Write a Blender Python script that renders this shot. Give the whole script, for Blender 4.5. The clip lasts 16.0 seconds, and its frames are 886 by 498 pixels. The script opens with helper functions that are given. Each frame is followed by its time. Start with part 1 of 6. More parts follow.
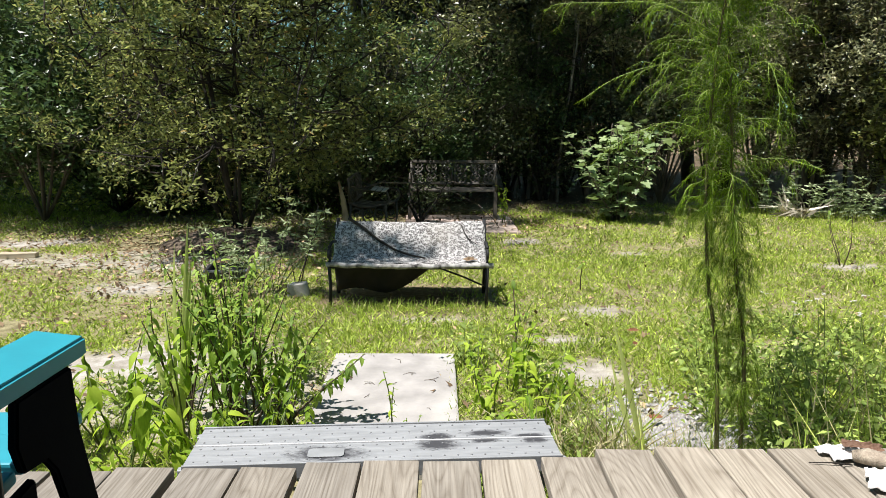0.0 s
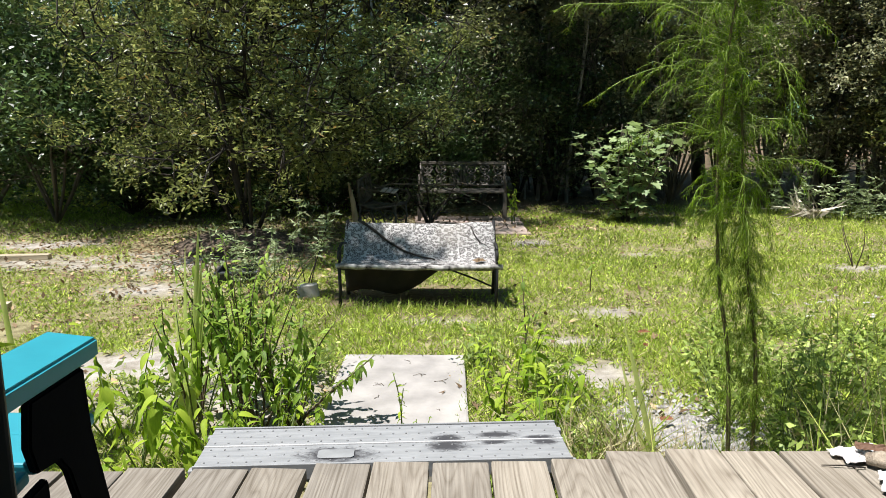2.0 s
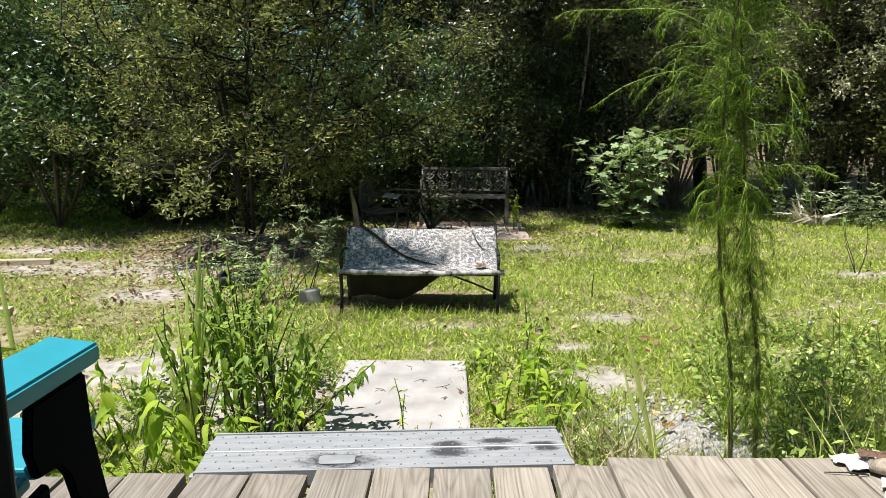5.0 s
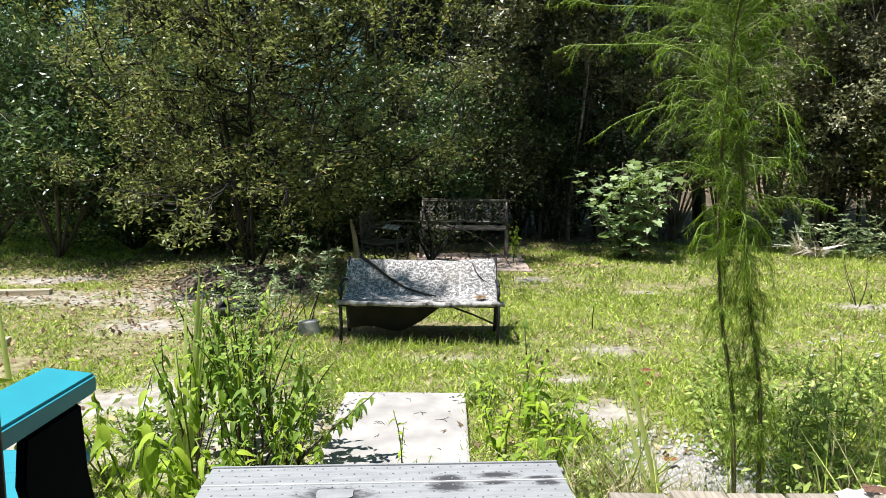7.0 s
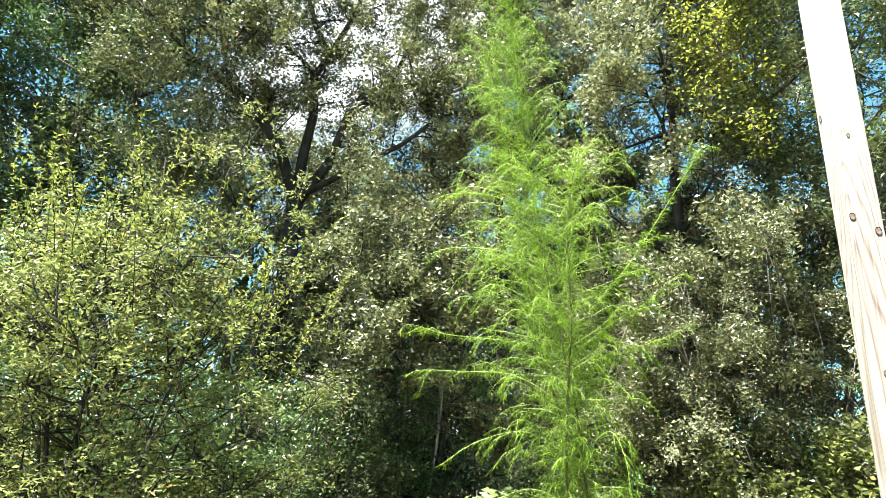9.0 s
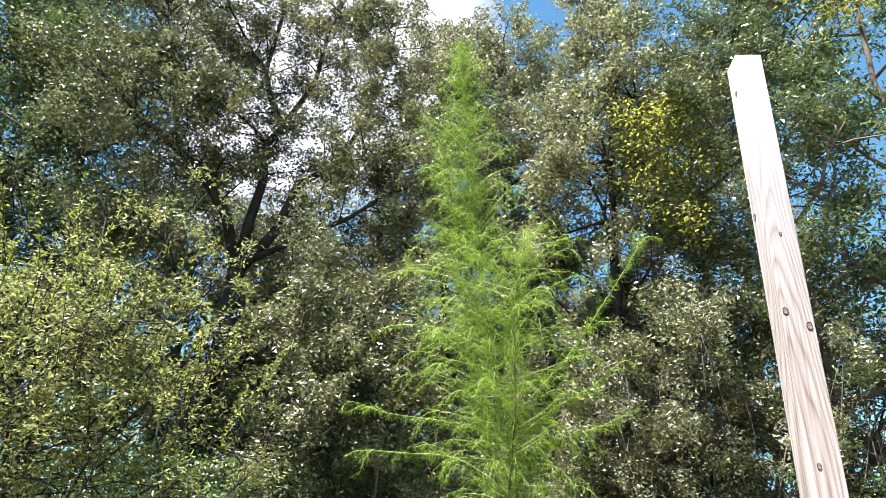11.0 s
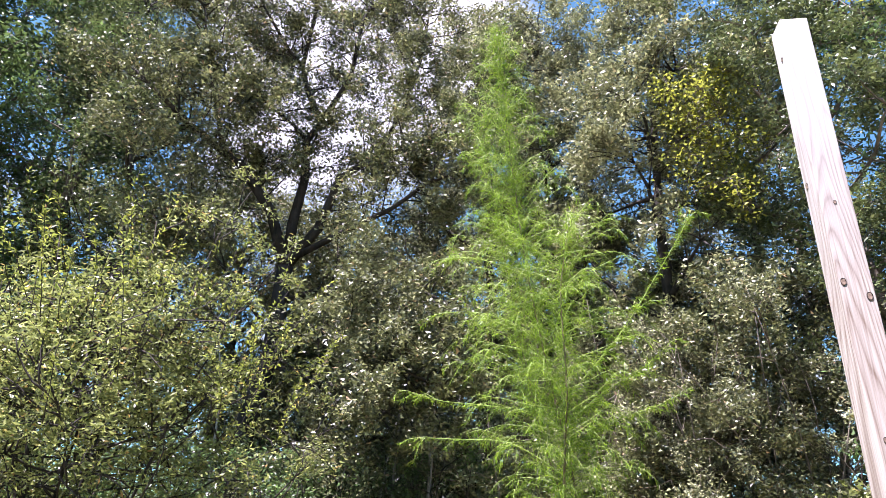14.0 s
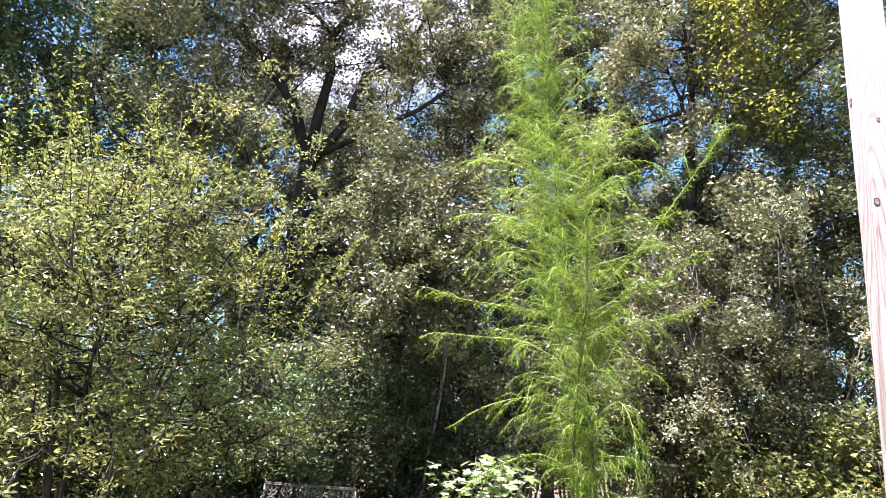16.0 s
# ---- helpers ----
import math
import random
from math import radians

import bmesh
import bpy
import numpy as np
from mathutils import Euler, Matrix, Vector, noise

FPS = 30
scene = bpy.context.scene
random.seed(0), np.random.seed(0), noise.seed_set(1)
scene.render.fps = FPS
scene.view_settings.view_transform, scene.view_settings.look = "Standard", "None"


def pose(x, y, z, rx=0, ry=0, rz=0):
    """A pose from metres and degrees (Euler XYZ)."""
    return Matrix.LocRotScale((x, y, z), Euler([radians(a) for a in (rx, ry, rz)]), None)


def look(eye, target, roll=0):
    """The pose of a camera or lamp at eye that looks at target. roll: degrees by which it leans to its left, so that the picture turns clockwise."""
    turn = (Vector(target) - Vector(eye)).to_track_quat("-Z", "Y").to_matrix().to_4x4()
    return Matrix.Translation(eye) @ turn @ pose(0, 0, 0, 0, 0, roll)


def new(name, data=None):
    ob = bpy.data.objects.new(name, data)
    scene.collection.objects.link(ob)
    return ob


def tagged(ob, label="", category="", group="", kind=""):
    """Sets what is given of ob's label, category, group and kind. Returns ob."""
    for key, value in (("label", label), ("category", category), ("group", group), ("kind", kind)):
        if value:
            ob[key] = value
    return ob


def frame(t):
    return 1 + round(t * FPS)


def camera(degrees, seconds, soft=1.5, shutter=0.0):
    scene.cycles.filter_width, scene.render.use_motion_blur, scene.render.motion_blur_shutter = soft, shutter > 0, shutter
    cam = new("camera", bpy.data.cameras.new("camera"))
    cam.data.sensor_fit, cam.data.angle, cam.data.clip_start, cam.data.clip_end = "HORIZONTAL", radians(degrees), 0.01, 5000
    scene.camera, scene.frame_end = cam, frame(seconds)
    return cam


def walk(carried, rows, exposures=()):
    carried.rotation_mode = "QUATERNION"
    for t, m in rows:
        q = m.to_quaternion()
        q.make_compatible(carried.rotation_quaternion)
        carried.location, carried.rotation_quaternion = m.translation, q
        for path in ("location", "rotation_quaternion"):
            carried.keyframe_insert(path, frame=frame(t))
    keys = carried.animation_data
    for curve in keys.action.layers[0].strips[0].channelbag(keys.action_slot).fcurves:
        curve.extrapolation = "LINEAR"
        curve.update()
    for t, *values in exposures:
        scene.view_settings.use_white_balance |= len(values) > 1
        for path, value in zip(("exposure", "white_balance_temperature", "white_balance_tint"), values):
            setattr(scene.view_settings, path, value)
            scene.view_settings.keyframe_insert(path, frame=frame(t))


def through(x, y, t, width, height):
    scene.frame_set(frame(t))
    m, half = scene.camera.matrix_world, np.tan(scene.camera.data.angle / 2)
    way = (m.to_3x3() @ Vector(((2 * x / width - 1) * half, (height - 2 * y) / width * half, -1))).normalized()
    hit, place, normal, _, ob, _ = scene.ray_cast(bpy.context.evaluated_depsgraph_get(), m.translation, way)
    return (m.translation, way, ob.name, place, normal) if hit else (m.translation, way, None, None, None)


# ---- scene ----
# The camera turns almost where it stands: seconds, heading to the right, pitch and lean in degrees, sway sideways and up in metres.
EYE = Vector((0.0, 0.0, 1.38))
TURNS = [
    (0, 0.069, -10.506, 0.359, 0, 0), (0.5, -0.299, -10.448, 0.232, 0, 0), (1, -0.803, -10.501, 0.132, 0, 0), (1.5, -0.803, -10.477, 0.122, 0, 0),
    (2, -0.732, -10.402, 0.159, 0, 0), (2.5, -0.849, -10.411, 0.121, 0, 0), (3, -1.039, -10.392, 0.079, 0, 0), (3.5, -1.113, -10.296, 0.010, 0, 0),
    (4, -1.103, -10.289, 0.028, 0, 0), (6.5, -0.551, -9.280, 0.522, 0, 0), (7, -0.880, -7.363, 0.380, 0, 0), (7.5, -0.062, 1.019, 0.700, -0.01, 0.015),
    (8, 1.627, 6.167, 1.598, 0, 0.028), (8.5, 6.356, 13.861, 2.053, 0.01, 0.01), (9, 10.184, 19.015, 1.721, 0.02, -0.005), (9.5, 14.491, 22.484, 3.298, 0, 0),
    (9.7, 15.243, 22.648, 3.434, 0, 0), (12, 14.217, 27.986, 1.354, 0, 0), (12.5, 13.524, 28.331, 0.816, 0, 0), (13, 12.129, 27.468, 0.748, 0, 0),
    (13.5, 11.640, 27.108, 0.692, 0, 0), (14, 11.019, 24.234, 1.442, 0, 0), (14.5, 10.721, 21.829, 2.225, -0.01, -0.008), (15, 9.402, 19.646, 3.431, -0.021, -0.024),
    (15.5, 10.137, 18.458, 4.054, -0.02, -0.026), (16, 9.674, 16.439, 4.715, -0.021, -0.026)]


def aim(heading, pitch, lean, side, up):
    h, p = radians(heading), radians(pitch)
    eye = EYE + Vector((side, 0, up))
    return look(eye, eye + Vector((math.sin(h) * math.cos(p), math.cos(h) * math.cos(p), math.sin(p))), lean)


cam = camera(65.18, 16.0, soft=0.5)
walk(cam, [(t, aim(*row)) for t, *row in TURNS],
     exposures=[(0, 0.91, 6440, 13), (4.2, 0.91, 6420, 13), (6.5, 0.98, 6350, 13), (7.0, 1.07, 6270, 13), (7.5, 1.49, 6200, 14), (8.0, 2.0, 6120, 16), (8.5, 2.56, 6340, 8), (9.0, 2.68, 6300, 8), (9.5, 2.38, 6280, 9), (9.7, 2.38, 6250, 11), (12.0, 2.2, 6040, 26), (12.5, 2.2, 6040, 26), (14.0, 2.25, 5970, 34), (15.0, 2.47, 5950, 37), (16, 2.52, 6000, 38)])

# ---- daylight ----
SUN_EL, SUN_AZ = radians(67), radians(-119)      # azimuth: from straight ahead, clockwise


def make_world():
    w = bpy.data.worlds.new("sky")
    scene.world = w
    w.use_nodes = True
    nt = w.node_tree
    nt.nodes.clear()
    n, l = nt.nodes.new, nt.links.new
    sky = n("ShaderNodeTexSky")
    sky.sky_type, sky.sun_disc, sky.sun_elevation, sky.sun_rotation = "NISHITA", False, SUN_EL, SUN_AZ
    sky.air_density, sky.dust_density, sky.ozone_density = 1.0, 0.4, 0.5
    tc, mp, nz, rp, mx = n("ShaderNodeTexCoord"), n("ShaderNodeMapping"), n("ShaderNodeTexNoise"), n("ShaderNodeValToRGB"), n("ShaderNodeMixRGB")
    mp.inputs["Location"].default_value = (0.35, 0.1, 0.0)
    mp.inputs["Scale"].default_value = (1.0, 1.0, 1.6)
    nz.inputs["Scale"].default_value, nz.inputs["Detail"].default_value, nz.inputs["Roughness"].default_value = 2.2, 7, 0.55
    rp.color_ramp.elements[0].position, rp.color_ramp.elements[1].position = 0.55, 0.62
    mx.inputs[2].default_value = (5.6, 5.75, 5.9, 1)
    # one tall cloud stands over the oak, ragged at its edge
    top = Vector((math.sin(radians(3)) * math.cos(radians(41)), math.cos(radians(3)) * math.cos(radians(41)), math.sin(radians(41))))
    gap, edge, bank, both = n("ShaderNodeVectorMath"), n("ShaderNodeMath"), n("ShaderNodeValToRGB"), n("ShaderNodeMath")
    gap.operation, gap.inputs[1].default_value = "DISTANCE", top
    edge.operation, edge.inputs[1].default_value = "MULTIPLY_ADD", -0.36
    bank.color_ramp.elements[0].position, bank.color_ramp.elements[1].position = 0.0, 0.06
    bank.color_ramp.elements[0].color, bank.color_ramp.elements[1].color = (1, 1, 1, 1), (0, 0, 0, 1)
    both.operation = "MAXIMUM"
    tint = n("ShaderNodeMixRGB")
    tint.blend_type, tint.inputs[0].default_value, tint.inputs[2].default_value = "MULTIPLY", 1.0, (0.70, 1.16, 1.08, 1)
    bg, out = n("ShaderNodeBackground"), n("ShaderNodeOutputWorld")
    bg.inputs[1].default_value = 0.05
    l(tc.outputs["Generated"], mp.inputs[0]), l(mp.outputs[0], nz.inputs["Vector"]), l(nz.outputs["Fac"], rp.inputs[0])
    l(tc.outputs["Generated"], gap.inputs[0]), l(nz.outputs["Fac"], edge.inputs[0]), l(gap.outputs["Value"], edge.inputs[2]), l(edge.outputs[0], bank.inputs[0])
    l(rp.outputs[0], both.inputs[0]), l(bank.outputs[0], both.inputs[1]), l(both.outputs[0], mx.inputs[0]), l(sky.outputs[0], tint.inputs[1]), l(tint.outputs[0], mx.inputs[1]), l(mx.outputs[0], bg.inputs[0]), l(bg.outputs[0], out.inputs[0])


make_world()
sun = new("sun", bpy.data.lights.new("sun", "SUN"))
sun.data.energy, sun.data.angle, sun.data.color = 5.0, radians(0.53), (1.0, 0.97, 0.92)
sun.matrix_world = look((0, 0, 30), (-30 * math.sin(SUN_AZ) / math.tan(SUN_EL), -30 * math.cos(SUN_AZ) / math.tan(SUN_EL), 0))


# ---- materials ----
class Nodes:
    def __init__(self, name):
        self.m = bpy.data.materials.new(name)
        self.m.use_nodes = True
        self.t = self.m.node_tree
        self.t.nodes.clear()
        self.out = self.t.nodes.new("ShaderNodeOutputMaterial")

    def n(self, kind, **given):
        node = self.t.nodes.new("ShaderNode" + kind)
        for k, v in given.items():
            key = int(k[1:]) if k[0] == "i" and k[1:].isdigit() else k.replace("_", " ")
            if hasattr(v, "is_output"):
                self.t.links.new(v, node.inputs[key])
            else:
                node.inputs[key].default_value = v
        return node

    def coords(self, scale=(1, 1, 1), which="Object"):
        return self.n("Mapping", i0=self.n("TexCoord").outputs[which], i3=scale).outputs[0]

    def noise(self, vec, scale, detail=4, rough=0.55):
        return self.n("TexNoise", Vector=vec, Scale=scale, Detail=detail, Roughness=rough).outputs["Fac"]

    def ramp(self, fac, *stops):
        node = self.n("ValToRGB", i0=fac)
        e = node.color_ramp.elements
        while len(e) < len(stops):
            e.new(0.5)
        for k, (pos, col) in enumerate(stops):
            e[k].position = pos
            e[k].color = (*col, 1) if len(col) == 3 else col
        return node.outputs[0]

    def mix(self, fac, a, b, blend="MIX"):
        node = self.n("MixRGB", i0=fac, i1=a if hasattr(a, "is_output") else (*a, 1), i2=b if hasattr(b, "is_output") else (*b, 1))
        node.blend_type = blend
        return node.outputs[0]

    def bump(self, height, strength=0.4, distance=0.01):
        return self.n("Bump", Height=height, Strength=strength, Distance=distance).outputs[0]

    def surface(self, color, rough=0.8, metal=0.0, normal=None, spec=0.5):
        b = self.n("BsdfPrincipled", Base_Color=color if hasattr(color, "is_output") else (*color, 1), Roughness=rough, Metallic=metal)
        b.inputs["Specular IOR Level"].default_value = spec
        if normal:
            self.t.links.new(normal, b.inputs["Normal"])
        self.t.links.new(b.outputs[0], self.out.inputs[0])
        return self.m


def leaf_material(name, dark, light, dry=None, through=0.4, rough=0.45, gloss=0.5, dry_from=0.985):
    """Leaves: each one its own shade, part of the light passes through."""
    k = Nodes(name)
    rnd = k.n("NewGeometry").outputs["Random Per Island"]
    stops = [(0.0, tuple(0.55 * a for a in dark)), (0.5, tuple(0.9 * a + 0.1 * b for a, b in zip(dark, light))), (0.77, tuple(0.55 * a + 0.45 * b for a, b in zip(dark, light))), (0.95, tuple(1.45 * b for b in light))]
    if dry:
        stops[-1] = (dry_from - 0.02, stops[-1][1])
        stops.append((dry_from, dry))
    col = k.ramp(rnd, *stops)
    big = k.noise(k.coords(), 0.9, 2)
    col = k.mix(k.ramp(big, (0.35, (0, 0, 0)), (0.65, (1, 1, 1))), col, k.mix(0.35, col, light))
    b = k.n("BsdfPrincipled", Base_Color=col, Roughness=rough)
    b.inputs["Specular IOR Level"].default_value = gloss
    t = k.n("BsdfTranslucent", Color=k.mix(0.35, col, (0.16, 0.20, 0.045), "ADD"))
    mx = k.n("MixShader", i0=through, i1=b.outputs[0], i2=t.outputs[0])
    k.t.links.new(mx.outputs[0], k.out.inputs[0])
    return k.m


def bark_material(name, a, b, scale=18):
    k = Nodes(name)
    v = k.coords((1, 1, 0.25))
    n1, n2 = k.noise(v, scale, 6, 0.65), k.noise(k.coords(), 2.5, 3)
    col = k.mix(k.ramp(n2, (0.4, (0, 0, 0)), (0.7, (1, 1, 1))), k.ramp(n1, (0.3, a), (0.7, b)), tuple(1.5 * c for c in b))
    return k.surface(col, 0.9, normal=k.bump(n1, 0.8, 0.02), spec=0.2)


def wood_material(name, dark, mid, light, axis=1, rough=0.75, grain=1.0, lines=26.0, stain=0.5, ring=0.97, pale_above=None):
    """Sawn wood with its grain along one axis of the object."""
    k = Nodes(name)
    info = k.n("ObjectInfo").outputs["Random"]
    shift = k.n("Combine" + "XYZ", X=k.n("Math", i0=info, i1=37.0).outputs[0], Y=0.0, Z=0.0)
    k.t.nodes[-2].operation = "MULTIPLY"
    tc = k.n("VectorMath", i0=k.n("TexCoord").outputs["Object"], i1=shift.outputs[0]).outputs[0]
    s = [5.0 * grain] * 3
    s[axis] = 0.42 * grain
    field = k.noise(k.n("Mapping", i0=tc, i3=tuple(s)).outputs[0], 1.0, 2, 0.4)
    many = k.n("Math", i0=field, i1=lines)
    many.operation = "MULTIPLY"
    rings = k.n("Math", i0=many.outputs[0], i1=1.0)
    rings.operation = "PINGPONG"
    rings = rings.outputs[0]
    s2 = [150.0] * 3
    s2[axis] = 2.5
    fibre = k.noise(k.n("Mapping", i0=tc, i3=tuple(s2)).outputs[0], 1.0, 5, 0.7)
    blot = k.noise(tc, 3.5, 5, 0.6)
    col = k.ramp(rings, (0.35, light), (0.78, mid), (0.95, tuple(m + (d - m) * ring for m, d in zip(mid, dark))))
    col = k.mix(0.5, col, k.ramp(fibre, (0.35, dark), (0.6, light)))
    col = k.mix(k.ramp(blot, (0.45, (0, 0, 0)), (0.75, (stain, stain, stain))), col, dark)
    tone = k.ramp(info, (0.0, (0.74, 0.74, 0.74)), (1.0, (1.15, 1.12, 1.06)))
    col = k.mix(1.0, col, tone, "MULTIPLY")
    if pale_above:      # between these heights the wood blends to a paler colour
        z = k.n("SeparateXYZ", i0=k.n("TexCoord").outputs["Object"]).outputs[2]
        col = k.mix(k.n("MapRange", i0=z, i1=pale_above[0], i2=pale_above[1], i3=0.0, i4=0.62).outputs[0], col, (0.50, 0.49, 0.475))
    h = k.mix(0.5, rings, fibre)
    return k.surface(col, rough, normal=k.bump(h, 0.35, 0.003), spec=0.3)


def plain_material(name, color, rough=0.6, metal=0.0, vary=0.15, scale=9.0, bump=0.15, spec=0.5):
    k = Nodes(name)
    v = k.coords()
    n1, n2 = k.noise(v, scale, 5), k.noise(v, scale * 8, 4)
    dark = tuple(c * (1 - 2 * vary) for c in color)
    col = k.mix(k.ramp(n1, (0.3, (0, 0, 0)), (0.7, (1, 1, 1))), dark, tuple(min(1, c * (1 + vary)) for c in color))
    return k.surface(col, rough, metal, k.bump(n2, bump, 0.003), spec)


# ---- building helpers ----
def mesh_from(name, verts, faces, material=None, smooth=False):
    me = bpy.data.meshes.new(name)
    me.from_pydata([tuple(v) for v in verts], [], faces)
    me.update()
    if material:
        me.materials.append(material)
    if smooth:
        for p in me.polygons:
            p.use_smooth = True
    return me


def part(name, data, material, parent, label="", at=None):
    """One mesh object under a thing or a part. data: a bmesh or a mesh."""
    if isinstance(data, bmesh.types.BMesh):
        me = bpy.data.meshes.new(name)
        data.to_mesh(me)
        data.free()
    else:
        me = data
    if material and not me.materials:
        me.materials.append(material)
    ob = new(name, me)
    ob.parent = parent
    if at is not None:
        ob.matrix_basis = at
    if label:
        tagged(ob, label)
    return ob


def thing(name, label, category, at=None, group="", kind=""):
    ob = new(name)
    ob.empty_display_size = 0.1
    if at is not None:
        ob.matrix_basis = at
    return tagged(ob, label, category, group, kind)


def box(bm, size, at=(0, 0, 0), turn=None, bevel=0.0):
    m = Matrix.Translation(at) @ (turn or Matrix.Identity(4)) @ Matrix.Diagonal((*size, 1))
    made = bmesh.ops.create_cube(bm, size=1, matrix=m)["verts"]
    if bevel:
        edges = list({e for v in made for e in v.link_edges})
        bmesh.ops.bevel(bm, geom=edges, offset=bevel, segments=2, profile=0.6, affect="EDGES")
    return bm


def boxed(size, at=(0, 0, 0), turn=None, bevel=0.0):
    return box(bmesh.new(), size, at, turn, bevel)


class Tubes:
    """Tapered tubes along lines, gathered into one mesh."""

    def __init__(self, sides=6):
        self.v, self.f, self.sides = [], [], sides

    def add(self, pts, radii):
        pts = [Vector(p) for p in pts]
        s = self.sides
        first = len(self.v)
        ref = Vector((0.31, 0.77, 0.56))
        for i, p in enumerate(pts):
            d = (pts[min(i + 1, len(pts) - 1)] - pts[max(i - 1, 0)]).normalized()
            a = d.cross(ref).normalized()
            b = d.cross(a)
            for j in range(s):
                w = 2 * math.pi * j / s
                self.v.append(p + radii[i] * (math.cos(w) * a + math.sin(w) * b))
        for i in range(len(pts) - 1):
            for j in range(s):
                q = first + i * s
                self.f.append((q + j, q + (j + 1) % s, q + s + (j + 1) % s, q + s + j))
        self.f.append(tuple(first + (len(pts) - 1) * s + j for j in range(s)))
        self.f.append(tuple(first + s - 1 - j for j in range(s)))

    def mesh(self, name, material):
        return mesh_from(name, self.v, self.f, material, smooth=True)


def quads_mesh(name, corners, material):
    """corners: n x 4 x 3 array, one loose quad each."""
    n = len(corners)
    me = bpy.data.meshes.new(name)
    me.vertices.add(4 * n)
    me.vertices.foreach_set("co", np.ascontiguousarray(corners, dtype=np.float32).ravel())
    me.loops.add(4 * n)
    me.loops.foreach_set("vertex_index", np.arange(4 * n, dtype=np.int32))
    me.polygons.add(n)
    me.polygons.foreach_set("loop_start", np.arange(0, 4 * n, 4, dtype=np.int32))
    me.update(calc_edges=True)
    me.materials.append(material)
    return me


def tris_mesh(name, corners, material):
    """corners: n x 3 x 3 array, one loose triangle each."""
    n = len(corners)
    me = bpy.data.meshes.new(name)
    me.vertices.add(3 * n)
    me.vertices.foreach_set("co", np.ascontiguousarray(corners, dtype=np.float32).ravel())
    me.loops.add(3 * n)
    me.loops.foreach_set("vertex_index", np.arange(3 * n, dtype=np.int32))
    me.polygons.add(n)
    me.polygons.foreach_set("loop_start", np.arange(0, 3 * n, 3, dtype=np.int32))
    me.update(calc_edges=True)
    me.materials.append(material)
    return me


def unit(v):
    return v / np.maximum(np.linalg.norm(v, axis=-1, keepdims=True), 1e-9)


def leaf_quads(rng, at, length, width, flat=0.6, along=None, droop=0.15, spread=1.0):
    """Kite-shaped leaves at points; flat: how far they lie level; along: the way they point."""
    n = len(at)
    d = rng.normal(size=(n, 3)) * (1, 1, 0.6)
    if along is not None:
        d = unit(d) * spread + along
    d = unit(d)
    nrm = rng.normal(size=(n, 3)) * (1 - flat) + np.array((0, 0, flat))
    side = unit(np.cross(d, nrm))
    nrm = np.cross(side, d)
    ln = (length * rng.uniform(0.6, 1.25, n))[:, None]
    wd = (width * rng.uniform(0.7, 1.2, n))[:, None]
    mid = at + d * ln * 0.45 + nrm * wd * 0.15
    tip = at + d * ln - nrm * ln * droop
    return np.stack([at, mid + side * wd / 2, tip, mid - side * wd / 2], 1)


def leaf_tris(rng, at, length, width, flat=0.5):
    """Small leaves of far trees, one triangle each."""
    n = len(at)
    d = unit(rng.normal(size=(n, 3)) * (1, 1, 0.6))
    sway = np.stack([np.sin(at @ w) for w in np.array(((7.1, 2.3, 4.9), (-3.7, 6.1, 5.3), (2.9, -5.7, 6.7)))], 1)
    side = unit(np.cross(d, (rng.normal(size=(n, 3)) * 0.6 + sway * 0.8) * (1 - flat) + np.array((0, 0, flat))))
    ln = (length * rng.uniform(0.65, 1.3, n))[:, None]
    wd = (width * rng.uniform(0.7, 1.25, n))[:, None]
    return np.stack([at, at + d * ln * 0.5 + side * wd * 0.62, at + d * ln - side * wd * 0.3], 1)


def polar(heading, r, z=0.0):
    h = radians(heading)
    return Vector((r * math.sin(h), r * math.cos(h), z))

# ---- materials in use ----
OAK_LEAF = leaf_material("oak_leaves", (0.014, 0.018, 0.007), (0.265, 0.28, 0.13), (0.34, 0.22, 0.13), 0.2, 0.38, 0.5)
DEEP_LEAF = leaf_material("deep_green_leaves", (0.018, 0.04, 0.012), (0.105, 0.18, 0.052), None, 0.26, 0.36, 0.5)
LIGHT_LEAF = leaf_material("yellow_green_leaves", (0.10, 0.125, 0.032), (0.32, 0.345, 0.11), (0.34, 0.20, 0.06), 0.44, 0.38, 0.5)
MID_LEAF = leaf_material("fresh_green_leaves", (0.025, 0.042, 0.014), (0.165, 0.20, 0.08), None, 0.2, 0.38, 0.5)
VINE_LEAF = leaf_material("understorey_leaves", (0.02, 0.024, 0.01), (0.40, 0.41, 0.215), (0.36, 0.28, 0.16), 0.24, 0.38, 0.5)
GOLD_LEAF = leaf_material("golden_leaves", (0.13, 0.15, 0.02), (0.36, 0.36, 0.04), None, 0.42, 0.45, 0.4)
BARK = bark_material("grey_brown_bark", (0.035, 0.028, 0.022), (0.12, 0.10, 0.08))
STALK = plain_material("green_stalk", (0.10, 0.14, 0.03), 0.6)
WOODY = plain_material("brown_stalk", (0.09, 0.065, 0.04), 0.8)
PALE_BARK = bark_material("pale_mottled_bark", (0.12, 0.105, 0.09), (0.30, 0.28, 0.25), 26)
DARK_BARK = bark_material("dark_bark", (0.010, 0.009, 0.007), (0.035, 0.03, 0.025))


# ---- trees ----
def wander(rng, p, d, length, steps, bend=0.25, lift=0.0):
    """A crooked line from p along d."""
    pts, p, d = [Vector(p)], Vector(p), Vector(d).normalized()
    for _ in range(steps):
        d = (d + Vector(rng.normal(size=3)) * bend * 0.5 + Vector((0, 0, lift))).normalized()
        p = p + d * (length / steps)
        pts.append(p)
    return pts


